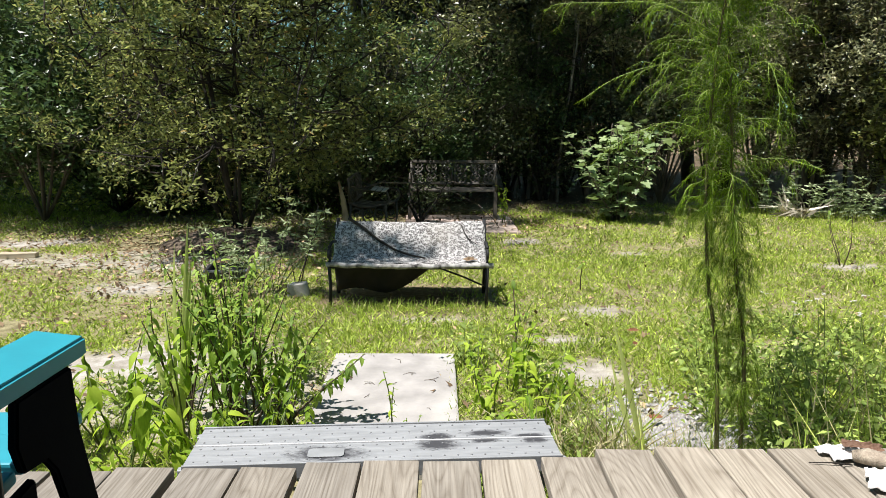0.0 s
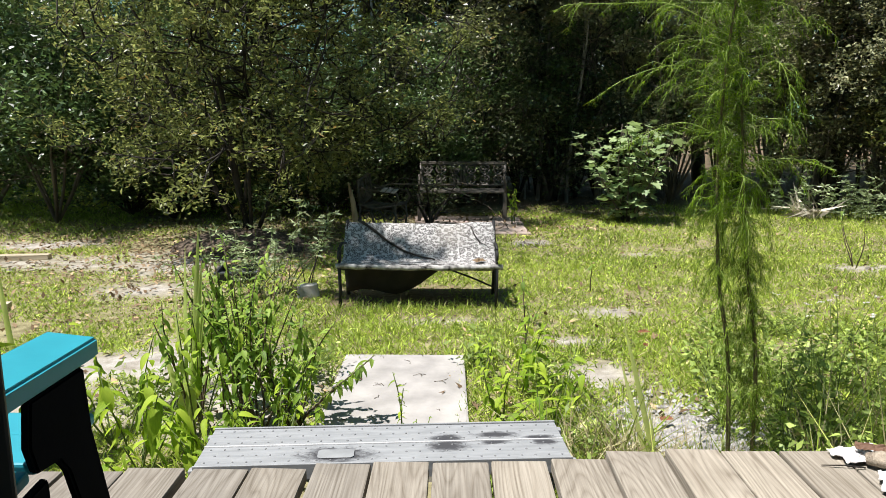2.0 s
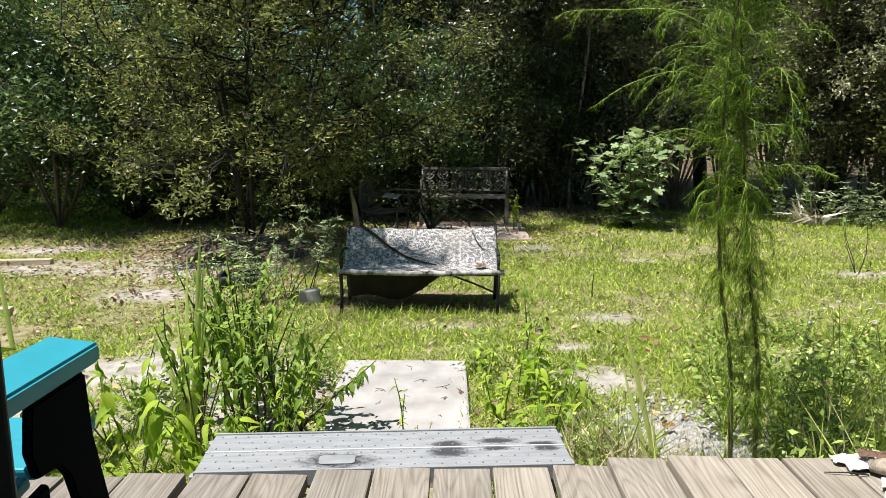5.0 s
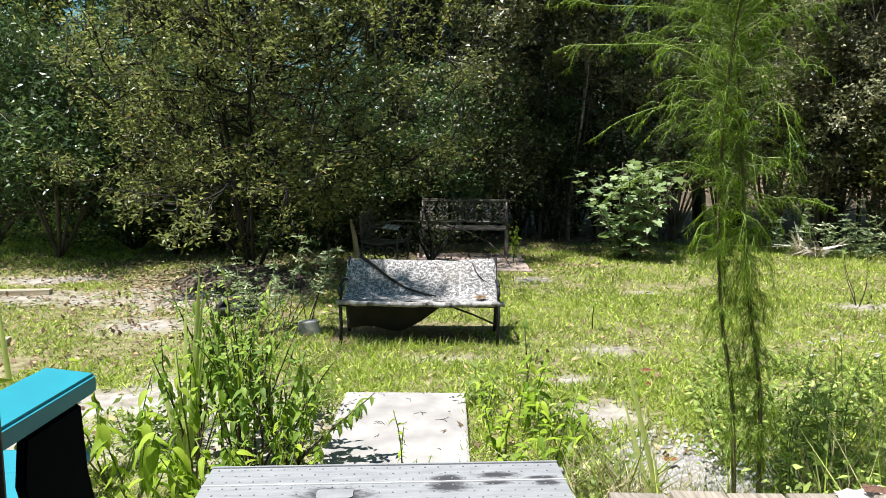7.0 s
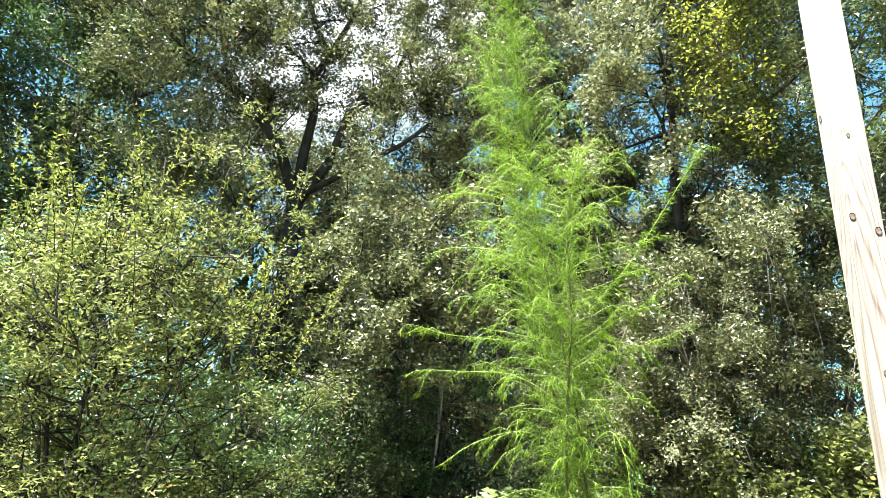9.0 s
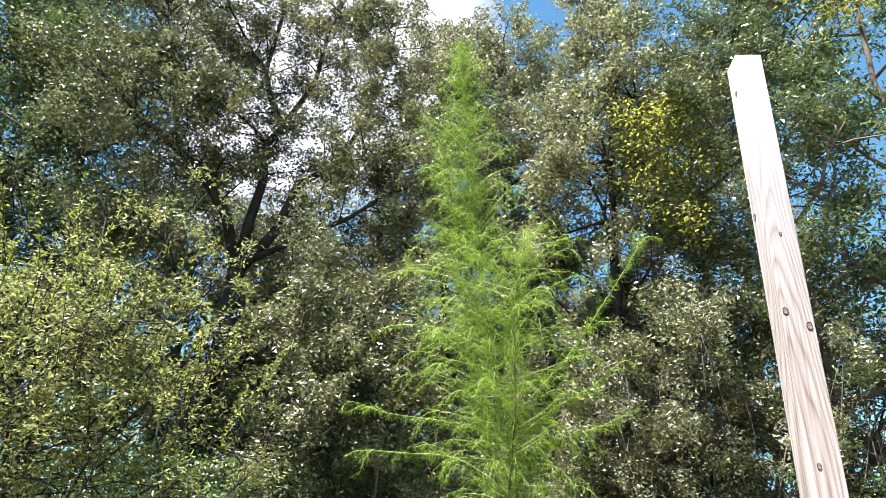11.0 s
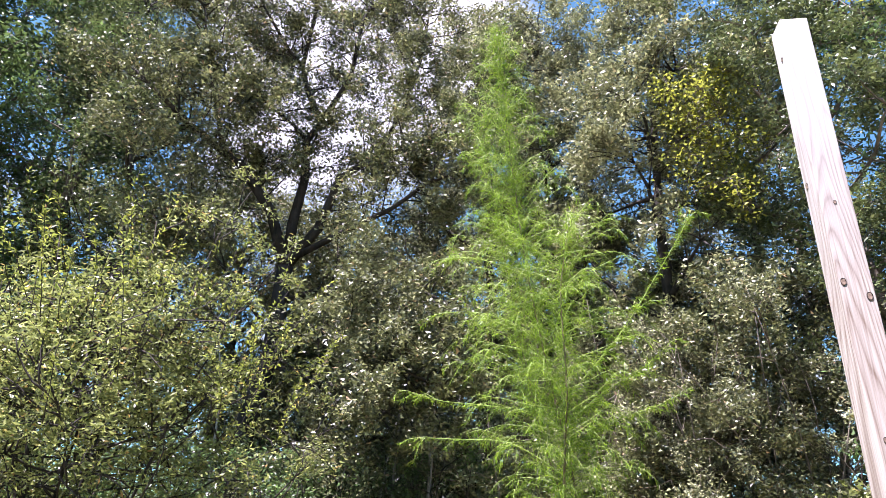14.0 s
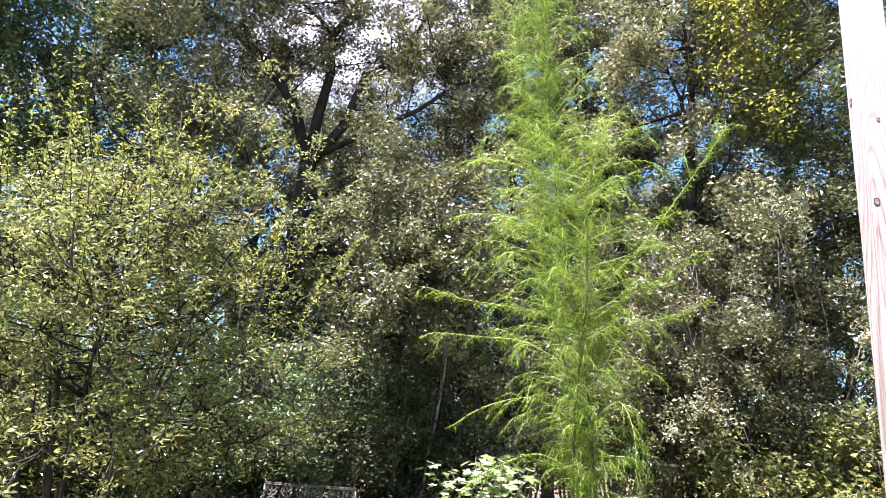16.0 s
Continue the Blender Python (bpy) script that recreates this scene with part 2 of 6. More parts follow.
def smooth(p, n):
    """A rounded line through the points p."""
    p = [np.array(q, dtype=float) for q in p]
    out = []
    for i in range(len(p) - 1):
        a, b, c, d = p[max(i - 1, 0)], p[i], p[i + 1], p[min(i + 2, len(p) - 1)]
        for j in range(n):
            u = j / n
            out.append(0.5 * (2 * b + (c - a) * u + (2 * a - 5 * b + 4 * c - d) * u * u + (3 * b - a - 3 * c + d) * u ** 3))
    return out + [p[-1]]


def taper(r0, r1, n):
    return [r0 + (r1 - r0) * i / (n - 1) for i in range(n)]


def grown_tree(name, label, seed, limbs, leaf, leaf_size, bark, per_clump=45, branches=7, twigs=4, branch_len=1.3, clump=0.24,
               flat=0.5, group="", category="tree", extra=(), start=0.3, slim=0.5, far=False, branch_r=0.012):
    """limbs: (line, thick radius, thin radius, bears leaves). Branches and twigs grow from them, with leaves about the twigs."""
    rng = np.random.default_rng(seed)
    wood = Tubes(6)
    fine = Tubes(3)
    clumps = [tuple(e) for e in extra]
    for line, r0, r1, leafy in limbs:
        line = [Vector(p) for p in line]
        wood.add(line, taper(r0, r1, len(line)))
        if not leafy:
            continue
        for _ in range(int(branches * leafy)):
            u = rng.uniform(start, 1.0) * (len(line) - 1)
            i = min(int(u), len(line) - 2)
            p = line[i].lerp(line[i + 1], u - i)
            run = (line[i + 1] - line[i]).normalized()
            out = Vector(rng.normal(size=3))
            out = (out - out.dot(run) * run).normalized()
            d = (out + run * 0.5 + Vector((0, 0, 0.15))).normalized()
            bl = branch_len * rng.uniform(0.5, 1.2)
            bp = wander(rng, p, d, bl, 4, 0.4)
            fine.add(bp, taper(max(branch_r, r1 * 0.6), 0.005, 5))
            for _ in range(twigs):
                q = bp[rng.integers(2, 5)]
                e = wander(rng, q, Vector(rng.normal(size=3)) + d * 0.7, bl * 0.45, 2, 0.4)
                fine.add([e[0], e[2]], (0.006, 0.003))
                clumps += [tuple(e[1]), tuple(e[2])]
    c = np.array(clumps)
    n = len(c) * per_clump // 2
    at = c[rng.integers(0, len(c), n)] + rng.normal(size=(n, 3)) * clump * (1, 1, 0.8)
    at = at[at[:, 2] > 0.15]
    t = thing(name, label, category, group=group)
    base = Vector(limbs[0][0][0])
    t.location = base
    off = Matrix.Translation(-base)
    part("trunk", wood.mesh("trunk", bark), None, t, at=off)
    tagged(part("brushwood", fine.mesh("brushwood", bark), None, t, at=off), kind="stuff")
    if far:
        part("crown", tris_mesh("crown", leaf_tris(rng, at, leaf_size, leaf_size * slim, flat), leaf), None, t, at=off)
    else:
        part("crown", quads_mesh("crown", leaf_quads(rng, at, leaf_size, leaf_size * slim, flat), leaf), None, t, at=off)
    return t


def wood_tree(label, seed, base, height, leaf, radius=2.6, lowest=0.3, lean=(0, 0), r0=0.16, limbs=17, leaf_size=0.13, per_clump=76, bark=None, clump=0.165, branch_r=0.022, **kw):
    """A tree of the wood: one trunk and limbs all the way up."""
    rng = np.random.default_rng(seed + 1000)
    top = Vector(base) + Vector((lean[0], lean[1], height * 0.93))
    line = [Vector(base).lerp(top, i / 9) + Vector(rng.normal(size=3)) * (0.12 if 0 < i < 9 else 0) for i in range(10)]
    parts = [(line, r0, 0.03, 0.6)]
    for k in range(limbs):
        u = lowest + (0.97 - lowest) * (k + rng.uniform(0, 0.8)) / limbs
        i = min(int(u * 9), 8)
        p = line[i].lerp(line[i + 1], u * 9 - i)
        w = k * 2.4 + rng.uniform(-0.5, 0.5)
        reach = radius * (1.0 - 0.6 * max(0, u - 0.5) / 0.5) * rng.uniform(0.7, 1.2)
        d = Vector((math.cos(w), math.sin(w), rng.uniform(0.15, 0.8)))
        parts.append((wander(rng, p, d, reach, 5, 0.35, 0.06), r0 * (1 - u) * 0.55 + 0.02, 0.012, 1))
    return grown_tree("tree", label, seed, parts, leaf, leaf_size, bark or BARK, per_clump=per_clump, start=0.35, far=True, slim=0.58, clump=clump, branch_r=branch_r, **kw)


def shrub(label, seed, base, height, radius, leaf, leaf_size=0.09, stems=9, per_clump=40, far=False, name="shrub", bark=None, flat=0.5, group="", clump=0.2, twigs=3, branches=4, start=0.15):
    rng = np.random.default_rng(seed + 2000)
    parts = []
    for k in range(stems):
        w = k * 2.4 + rng.uniform(-0.4, 0.4)
        d = Vector((math.cos(w) * radius, math.sin(w) * radius, height * rng.uniform(0.75, 1.05)))
        d *= rng.uniform(0.7, 1.0)
        parts.append((wander(rng, Vector(base) + d.normalized() * 0.02, d, d.length, 6, 0.18, 0.03), 0.022, 0.006, 1))
    return grown_tree(name, label, seed, parts, leaf, leaf_size, bark or BARK, per_clump=per_clump, branches=branches, twigs=twigs,
                      branch_len=max(0.3, radius * 0.7), clump=clump, flat=flat, category="shrub", group=group, start=start, far=far, slim=0.55 if far else 0.5)


def sight(heading, up, r):
    """A point at r metres, seen from the deck under that heading and elevation."""
    return polar(heading, r, EYE.z + r * math.tan(radians(up)))


# the great oak, forked, behind the second bench
def great_oak():
    B = polar(-5.0, 13.0)
    fork = sight(-2.8, 21.8, 12.9)
    limbs = [([B, sight(-5.1, 3.5, 13.0), sight(-4.2, 9.5, 13.0), sight(-3.0, 15.3, 12.9), fork], 0.23, 0.17, 0)]

    def to(p, stops, r0, r1, leafy=1.6):
        limbs.append(([p] + [sight(*q) for q in stops], r0, r1, leafy))
    to(fork, [(-4.6, 26.1, 12.7), (-7.8, 29.4, 12.5), (-12.1, 31.3, 12.2), (-14.3, 32.5, 12.0), (-18.2, 34.5, 11.8)], 0.135, 0.03, 3.0)
    to(fork, [(-2.6, 25.5, 12.9), (-2.0, 29.1, 12.8), (-2.3, 32.1, 12.8), (-1.1, 33.7, 12.8), (-2.7, 35.9, 12.8), (-3.5, 37.8, 12.7), (-2.9, 42.1, 12.7), (-3.6, 45.5, 12.6)], 0.125, 0.03, 3.4)
    to(fork, [(-0.3, 25.3, 12.6), (1.2, 29.5, 12.4), (4.5, 31.6, 12.2), (8.0, 32.4, 12.0), (11.5, 34.0, 11.9)], 0.115, 0.025, 3.0)
    to(sight(-2.6, 22.4, 12.8), [(1.7, 25.0, 12.4), (6.2, 27.4, 12.1), (9.5, 29.7, 11.9), (12.6, 30.6, 11.8)], 0.07, 0.02, 1.9)
    to(sight(-1.1, 33.7, 12.8), [(1.3, 37.6, 12.6), (2.0, 41.9, 12.5), (3.9, 45.5, 12.5)], 0.075, 0.02, 3.0)
    to(sight(4.5, 31.6, 12.2), [(7.0, 36.0, 12.1), (8.5, 40.0, 12.2), (9.0, 43.6, 12.2)], 0.05, 0.015, 2.6)
    to(sight(-2.3, 32.1, 12.8), [(-3.5, 33.1, 12.6), (-7.0, 34.8, 12.3), (-9.6, 35.4, 12.1)], 0.04, 0.015, 1.6)
    to(sight(-3.5, 37.8, 12.7), [(-4.9, 38.7, 12.6), (-8.0, 41.5, 12.4), (-10.0, 44.0, 12.3)], 0.05, 0.015, 2.2)
    to(sight(-9.5, 30.2, 12.4), [(-10.8, 33.5, 12.3), (-12.6, 37.5, 12.2), (-14.0, 42.0, 12.2)], 0.06, 0.015, 2.6)
    to(sight(-2.9, 19.0, 12.9), [(1.2, 20.6, 12.2), (5.0, 20.4, 11.4), (9.4, 20.6, 10.8), (13.0, 19.3, 10.6)], 0.06, 0.02, 2.6)
    to(sight(-3.0, 17.0, 12.9), [(1.4, 16.2, 12.0), (5.0, 15.4, 11.2), (8.5, 14.0, 10.7), (12.0, 12.6, 10.5)], 0.055, 0.016, 3.0)
    to(sight(-3.0, 16.0, 12.9), [(-6.6, 20.0, 12.5), (-10.0, 23.2, 12.2), (-13.0, 24.0, 12.0)], 0.05, 0.016, 1.8)
    to(sight(-3.2, 14.0, 12.9), [(0.0, 13.2, 12.4), (3.0, 12.6, 11.4), (5.0, 11.6, 10.8), (7.2, 10.6, 10.5)], 0.045, 0.014, 2.2)
    return grown_tree("tree", "tall forked oak with dark bark and small leathery leaves", 11, limbs, OAK_LEAF, 0.088, DARK_BARK, far=True, slim=0.6,
                      per_clump=92, branches=9, twigs=5, branch_len=1.25, clump=0.10, branch_r=0.02, group="trees at the edge of the wood", start=0.2)


great_oak()
WOOD = "trees at the edge of the wood"
 
wood_tree("slender wood tree with dark trunk and small leaves", 21, polar(-13.0, 15.0), 15.5, MID_LEAF, 2.7, 0.3, lean=(-1.3, 0), group=WOOD, per_clump=80, leaf_size=0.095, bark=DARK_BARK)
wood_tree("dense green tree at the edge of the wood", 22, polar(-27, 18.5), 19.0, DEEP_LEAF, 3.4, 0.12, group=WOOD, per_clump=85, limbs=22, leaf_size=0.15)
wood_tree("dense green tree at the edge of the wood", 39, polar(-20.5, 16.5), 15.5, DEEP_LEAF, 2.8, 0.12, group=WOOD, per_clump=85, limbs=20, leaf_size=0.12)
wood_tree("dense green tree at the edge of the wood", 23, polar(-36, 18.0), 16.0, DEEP_LEAF, 3.6, 0.12, group=WOOD, per_clump=90, limbs=20, leaf_size=0.15)
wood_tree("tall wood tree with a thin rounded crown", 24, polar(15.0, 15.0), 15.4, VINE_LEAF, 2.2, 0.4, group=WOOD, per_clump=120, leaf_size=0.10, clump=0.11, bark=DARK_BARK)
wood_tree("tall wood tree with a thin rounded crown", 25, polar(22.0, 15.2), 15.8, VINE_LEAF, 2.2, 0.35, lean=(-0.4, 0), group=WOOD, per_clump=120, leaf_size=0.10, clump=0.11, bark=DARK_BARK)
wood_tree("tall straight wood tree with mottled bark and open crown", 26, polar(28.3, 12.8), 14.6, VINE_LEAF, 2.3, 0.38, lean=(0.9, 0), group=WOOD, r0=0.17, per_clump=110, leaf_size=0.10, clump=0.11, bark=DARK_BARK)
wood_tree("tall wood tree with small olive leaves", 27, polar(38.0, 15.2), 14.2, OAK_LEAF, 2.2, 0.3, group=WOOD, per_clump=100, leaf_size=0.11, clump=0.11)
wood_tree("dark wood tree leaning over the lawn's edge", 28, polar(44.5, 13.2), 14.5, MID_LEAF, 2.7, 0.2, lean=(-0.4, 0), group=WOOD, per_clump=120, leaf_size=0.1, clump=0.14)
wood_tree("dark wood tree at the edge of the wood", 29, polar(53, 13.0), 14.0, DEEP_LEAF, 2.9, 0.15, group=WOOD, per_clump=36)
wood_tree("tall slim tree deeper in the wood", 32, polar(24.5, 19.5), 11.5, OAK_LEAF, 3.2, 0.2, group=WOOD, per_clump=60)
wood_tree("tall slim tree deeper in the wood", 33, polar(40.5, 19.0), 13.0, OAK_LEAF, 3.2, 0.2, group=WOOD, per_clump=42)
wood_tree("low leafy tree deeper in the wood", 35, polar(0.5, 16.5), 7.0, MID_LEAF, 2.4, 0.1, group=WOOD, per_clump=90, leaf_size=0.1)
wood_tree("low leafy tree deeper in the wood", 36, polar(9.5, 16.5), 7.0, MID_LEAF, 2.4, 0.1, group=WOOD, per_clump=90, leaf_size=0.1)
wood_tree("leafy tree close behind the oak", 40, polar(-6.5, 16.0), 10.2, VINE_LEAF, 2.4, 0.3, group=WOOD, per_clump=80, leaf_size=0.11, clump=0.11)
wood_tree("leafy tree close behind the oak", 42, polar(1.5, 16.6), 9.6, OAK_LEAF, 2.4, 0.3, group=WOOD, per_clump=70, leaf_size=0.11, clump=0.11)
wood_tree("leafy tree close behind the oak", 43, polar(9.0, 16.4), 9.4, VINE_LEAF, 2.3, 0.3, group=WOOD, per_clump=70, leaf_size=0.11, clump=0.11)
wood_tree("low leafy tree deeper in the wood", 44, polar(19.5, 16.8), 7.6, VINE_LEAF, 2.4, 0.15, group=WOOD, per_clump=60, leaf_size=0.11, clump=0.11)
wood_tree("low leafy tree deeper in the wood", 45, polar(28.0, 16.8), 7.6, OAK_LEAF, 2.4, 0.15, group=WOOD, per_clump=60, leaf_size=0.11, clump=0.11)
wood_tree("tall slim tree deeper in the wood", 34, polar(-22, 19.0), 15.0, DEEP_LEAF, 3.2, 0.15, group=WOOD, per_clump=32)


def far_woods():
    """Leaves of the wood behind, past counting."""
    rng = np.random.default_rng(123)
    n = 4200
    # full ring; its unseen side is added to block the low sky
    h = np.radians(rng.uniform(-180, 180, n))
    r = rng.uniform(19, 30, n)
    top = 10.0 + 2.5 * np.sin(h * 7.0) + 2.0 * np.sin(h * 17.0 + 1.0)
    z = rng.uniform(0.2, 1.0, n) ** 1.1 * top
    c = np.stack([r * np.sin(h), r * np.cos(h), z], 1)
    at = np.repeat(c, 11, 0) + rng.normal(size=(n * 11, 3)) * (0.5, 0.5, 0.4)
    at = at[at[:, 2] > 0.1]
    q = leaf_quads(rng, at, 0.33, 0.19, 0.45)
    tagged(new("far_woods", quads_mesh("far_woods", q, MID_LEAF)), "dense dark green foliage deep in the wood", "woods", kind="stuff")


far_woods()

# ---- shrubs and thickets ----
UNDER = "understorey shrubs"
# heading, distance, height, radius, leaves: 0 shaded, 1 pale vines, 2 olive, 3 broad yellow-green
for k, (h, r, hgt, rad, m) in enumerate([(13.5, 12.9, 3.2, 1.3, 0), (17.5, 12.2, 4.6, 1.3, 1), (21, 12.0, 5.6, 1.4, 1), (24.5, 11.8, 5.2, 1.4, 2), (28, 11.6, 4.8, 1.4, 1), (31.5, 11.4, 5.4, 1.4, 2),
                                         (35, 11.4, 5.0, 1.4, 1), (38.5, 11.5, 5.8, 1.4, 2), (42.5, 11.6, 5.2, 1.5, 1), (47.5, 11.8, 5.4, 1.6, 2), (36.5, 10.9, 2.3, 0.9, 3), (41.5, 11.0, 2.2, 0.9, 3),
                                         (54, 12.4, 4.2, 1.7, 0), (-9, 14.5, 3.0, 1.3, 0), (-14, 17.0, 3.8, 1.6, 0), (-20, 16.5, 4.0, 1.7, 0), (-26, 17.0, 4.2, 1.8, 0), (-32, 16.5, 4.4, 1.8, 0),
                                         (-39, 15.0, 4.4, 1.8, 0), (-4, 15.2, 3.0, 1.3, 0), (2, 15.0, 3.2, 1.3, 0), (8, 14.6, 3.2, 1.4, 0)]):
    near = 12 < h < 50
    if 20 < h < 50 and r < 12.1:
        r, hgt = r + 1.15, hgt * 1.1
    size = (0.095, 0.07, 0.078, 0.10)[m]
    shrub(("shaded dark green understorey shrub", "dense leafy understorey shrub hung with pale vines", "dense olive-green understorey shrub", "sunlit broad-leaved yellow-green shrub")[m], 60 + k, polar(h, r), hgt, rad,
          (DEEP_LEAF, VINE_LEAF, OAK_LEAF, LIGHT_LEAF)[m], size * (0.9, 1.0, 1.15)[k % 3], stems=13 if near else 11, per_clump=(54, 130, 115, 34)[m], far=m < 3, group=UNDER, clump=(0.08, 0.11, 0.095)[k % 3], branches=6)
# added dark bushes stand in for the wood's shade behind the yard tree
for k in range(9):
    h, r = -25 + 2.9 * k, (11.2, 10.6, 11.6)[k % 3]
    shrub("dark bushy growth added for the shade behind the yard tree", 110 + k, polar(h, r), (2.2, 2.8, 2.5)[k % 3] - (0.8 if k == 0 else 0), 1.1, DEEP_LEAF, 0.075, stems=11, per_clump=70, far=True, group="dark growth behind the yard tree", clump=0.12, branches=5, bark=DARK_BARK, start=0.05)
# dim small-leaved growth in the shade behind the far bench
for k in range(14):
    h, r = -7 + 1.55 * k, 12.3 + 1.1 * ((k * 7) % 5) / 4
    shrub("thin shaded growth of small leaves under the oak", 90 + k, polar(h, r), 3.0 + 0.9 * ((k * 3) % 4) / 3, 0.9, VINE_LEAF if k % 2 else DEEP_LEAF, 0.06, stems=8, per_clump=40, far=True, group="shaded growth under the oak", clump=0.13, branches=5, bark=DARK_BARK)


# ---- ground ----
BARE = [(-1.25, 3.35, 0.9, 0.55), (-2.2, 3.3, 0.7, 0.4), (1.15, 4.95, 0.35, 0.16), (0.75, 4.2, 0.35, 0.14), (0.78, 3.65, 0.3, 0.2), (-1.75, 3.75, 0.95, 0.5), (1.05, 2.95, 0.55, 0.35), (-2.6, 6.7, 1.2, 0.7), (-3.9, 6.6, 1.0, 0.5),
        (-0.1, 4.72, 0.25, 0.1), (3.95, 6.6, 0.5, 0.25), (2.0, 7.2, 0.35, 0.2), (-4.6, 7.6, 0.9, 0.4), (0.9, 7.9, 0.3, 0.2), (-2.5, 5.6, 0.7, 0.3)]


def bare(x, y):
    """1 on open sand, 0 in full grass."""
    b = max((1.05 - math.hypot((x - cx) / rx, (y - cy) / ry) for cx, cy, rx, ry in BARE), default=0)
    b += 0.45 * noise.noise((x * 1.7, y * 1.7, 3.1)) + 0.55 * noise.noise((x * 6, y * 6, 8.3))
    return min(1.0, max(0.0, b))


def rise(x, y):
    return 0.014 * noise.noise((x * 0.9, y * 0.9, 0.0)) + 0.006 * noise.noise((x * 4, y * 4, 1.0))


def ground_material():
    k = Nodes("sandy_soil")
    v = k.coords()
    n1, n2, n3 = k.noise(v, 0.9, 6, 0.6), k.noise(v, 9, 5, 0.65), k.noise(v, 160, 3, 0.7)
    sand = k.ramp(n2, (0.3, (0.26, 0.23, 0.18)), (0.55, (0.42, 0.39, 0.35)), (0.75, (0.55, 0.53, 0.50)))
    soil = k.ramp(n2, (0.35, (0.15, 0.13, 0.065)), (0.7, (0.38, 0.34, 0.19)))
    # leaf litter colour, also used as painted shade under the bench
    litter_and_shade = k.ramp(k.noise(v, 26, 4, 0.7), (0.3, (0.07, 0.05, 0.03)), (0.7, (0.26, 0.19, 0.12)))
    at = k.n("Attribute")
    at.attribute_name = "bare"
    col = k.mix(k.n("Math", i0=at.outputs["Fac"], i1=0.0).outputs[0], soil, sand)
    wood = k.n("Attribute")
    wood.attribute_name = "litter"
    col = k.mix(wood.outputs["Fac"], col, litter_and_shade)
    col = k.mix(0.35, col, k.ramp(n3, (0.35, (0.25, 0.25, 0.25)), (0.65, (1, 1, 1))), "MULTIPLY")
    return k.surface(col, 0.95, normal=k.bump(k.mix(0.5, n2, n3), 0.6, 0.02), spec=0.15)


def make_ground():
    far = [20, 26, 40, 80, 200, 800]
    xs = [-v for v in reversed(far)] + list(np.linspace(-15, 15, 201)) + far
    ys = [-v for v in reversed(far)] + list(np.linspace(-4, 20, 161)) + [v + 6 for v in far]
    verts, b, l = [], [], []
    for y in ys:
        for x in xs:
            near = abs(x) < 16 and -5 < y < 21
            verts.append((x, y, rise(x, y) if near else 0.0))
            b.append(bare(x, y) if near else 0.2)
            edge = 11.1 + 0.5 * noise.noise((x * 0.7, 0.4, 5)) + (5.0 if x < -3.2 else 1.4 if x > 3.4 else 0)
            # shade under the bench is put into the colour through the litter value
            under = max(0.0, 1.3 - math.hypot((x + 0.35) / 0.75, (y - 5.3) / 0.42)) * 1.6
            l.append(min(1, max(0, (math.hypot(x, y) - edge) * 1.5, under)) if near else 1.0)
    w = len(xs)
    faces = [(j * w + i, j * w + i + 1, (j + 1) * w + i + 1, (j + 1) * w + i) for j in range(len(ys) - 1) for i in range(w - 1)]
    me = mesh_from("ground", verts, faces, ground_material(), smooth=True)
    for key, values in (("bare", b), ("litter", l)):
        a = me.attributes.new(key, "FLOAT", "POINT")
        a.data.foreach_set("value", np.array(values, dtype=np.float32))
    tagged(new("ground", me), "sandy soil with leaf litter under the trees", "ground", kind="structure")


make_ground()
GRASS = leaf_material("grass", (0.17, 0.26, 0.026), (0.54, 0.65, 0.105), (0.64, 0.56, 0.30), 0.42, 0.5, 0.35, dry_from=0.93)


def make_grass():
    rng = np.random.default_rng(77)
    at, ln = [], []
    for x0, x1, y0, y1, per, tall in ((-2.8, 3.6, 1.9, 4.6, 4600, 0.058), (-5, 5.6, 4.6, 7.4, 2800, 0.055), (-8, 9, 7.4, 11.6, 1300, 0.065), (-11, -3, 11.6, 17.5, 520, 0.1)):
        n = int((x1 - x0) * (y1 - y0) * per)
        for x, y in zip(rng.uniform(x0, x1, n), rng.uniform(y0, y1, n)):
            if abs(x) > 0.72 * y + 0.5 or (-0.60 + 0.07 * noise.noise((y * 9, 1, 0)) ** 2 < x < 0.06 - 0.09 * abs(noise.noise((y * 9, 5, 0))) and y < 3.88 - 0.1 * abs(noise.noise((x * 9, 7, 0)))) or (-0.7 < x < 0.98 and 8.38 < y < 10.3):
                continue
            thick = 1.0 - bare(x, y) * 1.15 + 0.5 * noise.noise((x * 2.3, y * 2.3, 20))
            if x < -1.35 and 4.2 < y < 8.5:
                thick -= 0.27
            if math.hypot(x, y) > (12.2 if x > 3.4 else 10.6) and x > -3.2:
                thick -= 0.6
            if math.hypot(x + 2.4, y - 7.8) < 1.2 or (-4.6 < x < 0.4 and 8.6 < y < 10.5) or (-1.6 < x < 1.2 and y > 10.4):
                thick -= 0.7
            # grass thinned where the bench's shade is coloured into the ground
            if -0.95 < x < 0.42 and 5.0 < y < 5.75:
                thick -= 0.75
            if rng.random() < thick:
                at.append((x, y, rise(x, y) - 0.004))
                ln.append(tall * (0.75 + 0.6 * noise.noise((x * 1.3, y * 1.3, 40)) + (0.35 if thick > 0.9 else 0)))
    at = np.array(at)
    up = np.tile((0.0, 0.0, 1.0), (len(at), 1))
    q = leaf_quads(rng, at, np.array(ln), 0.0055 + 0.0006 * at[:, 1], 0.3, up, 0.35, 1.0)
    tagged(new("grass", quads_mesh("grass", q, GRASS)), "patchy yellow-green lawn grass on sand", "grass", kind="stuff")


make_grass()

# ---- deck ----
DECK = 0.555
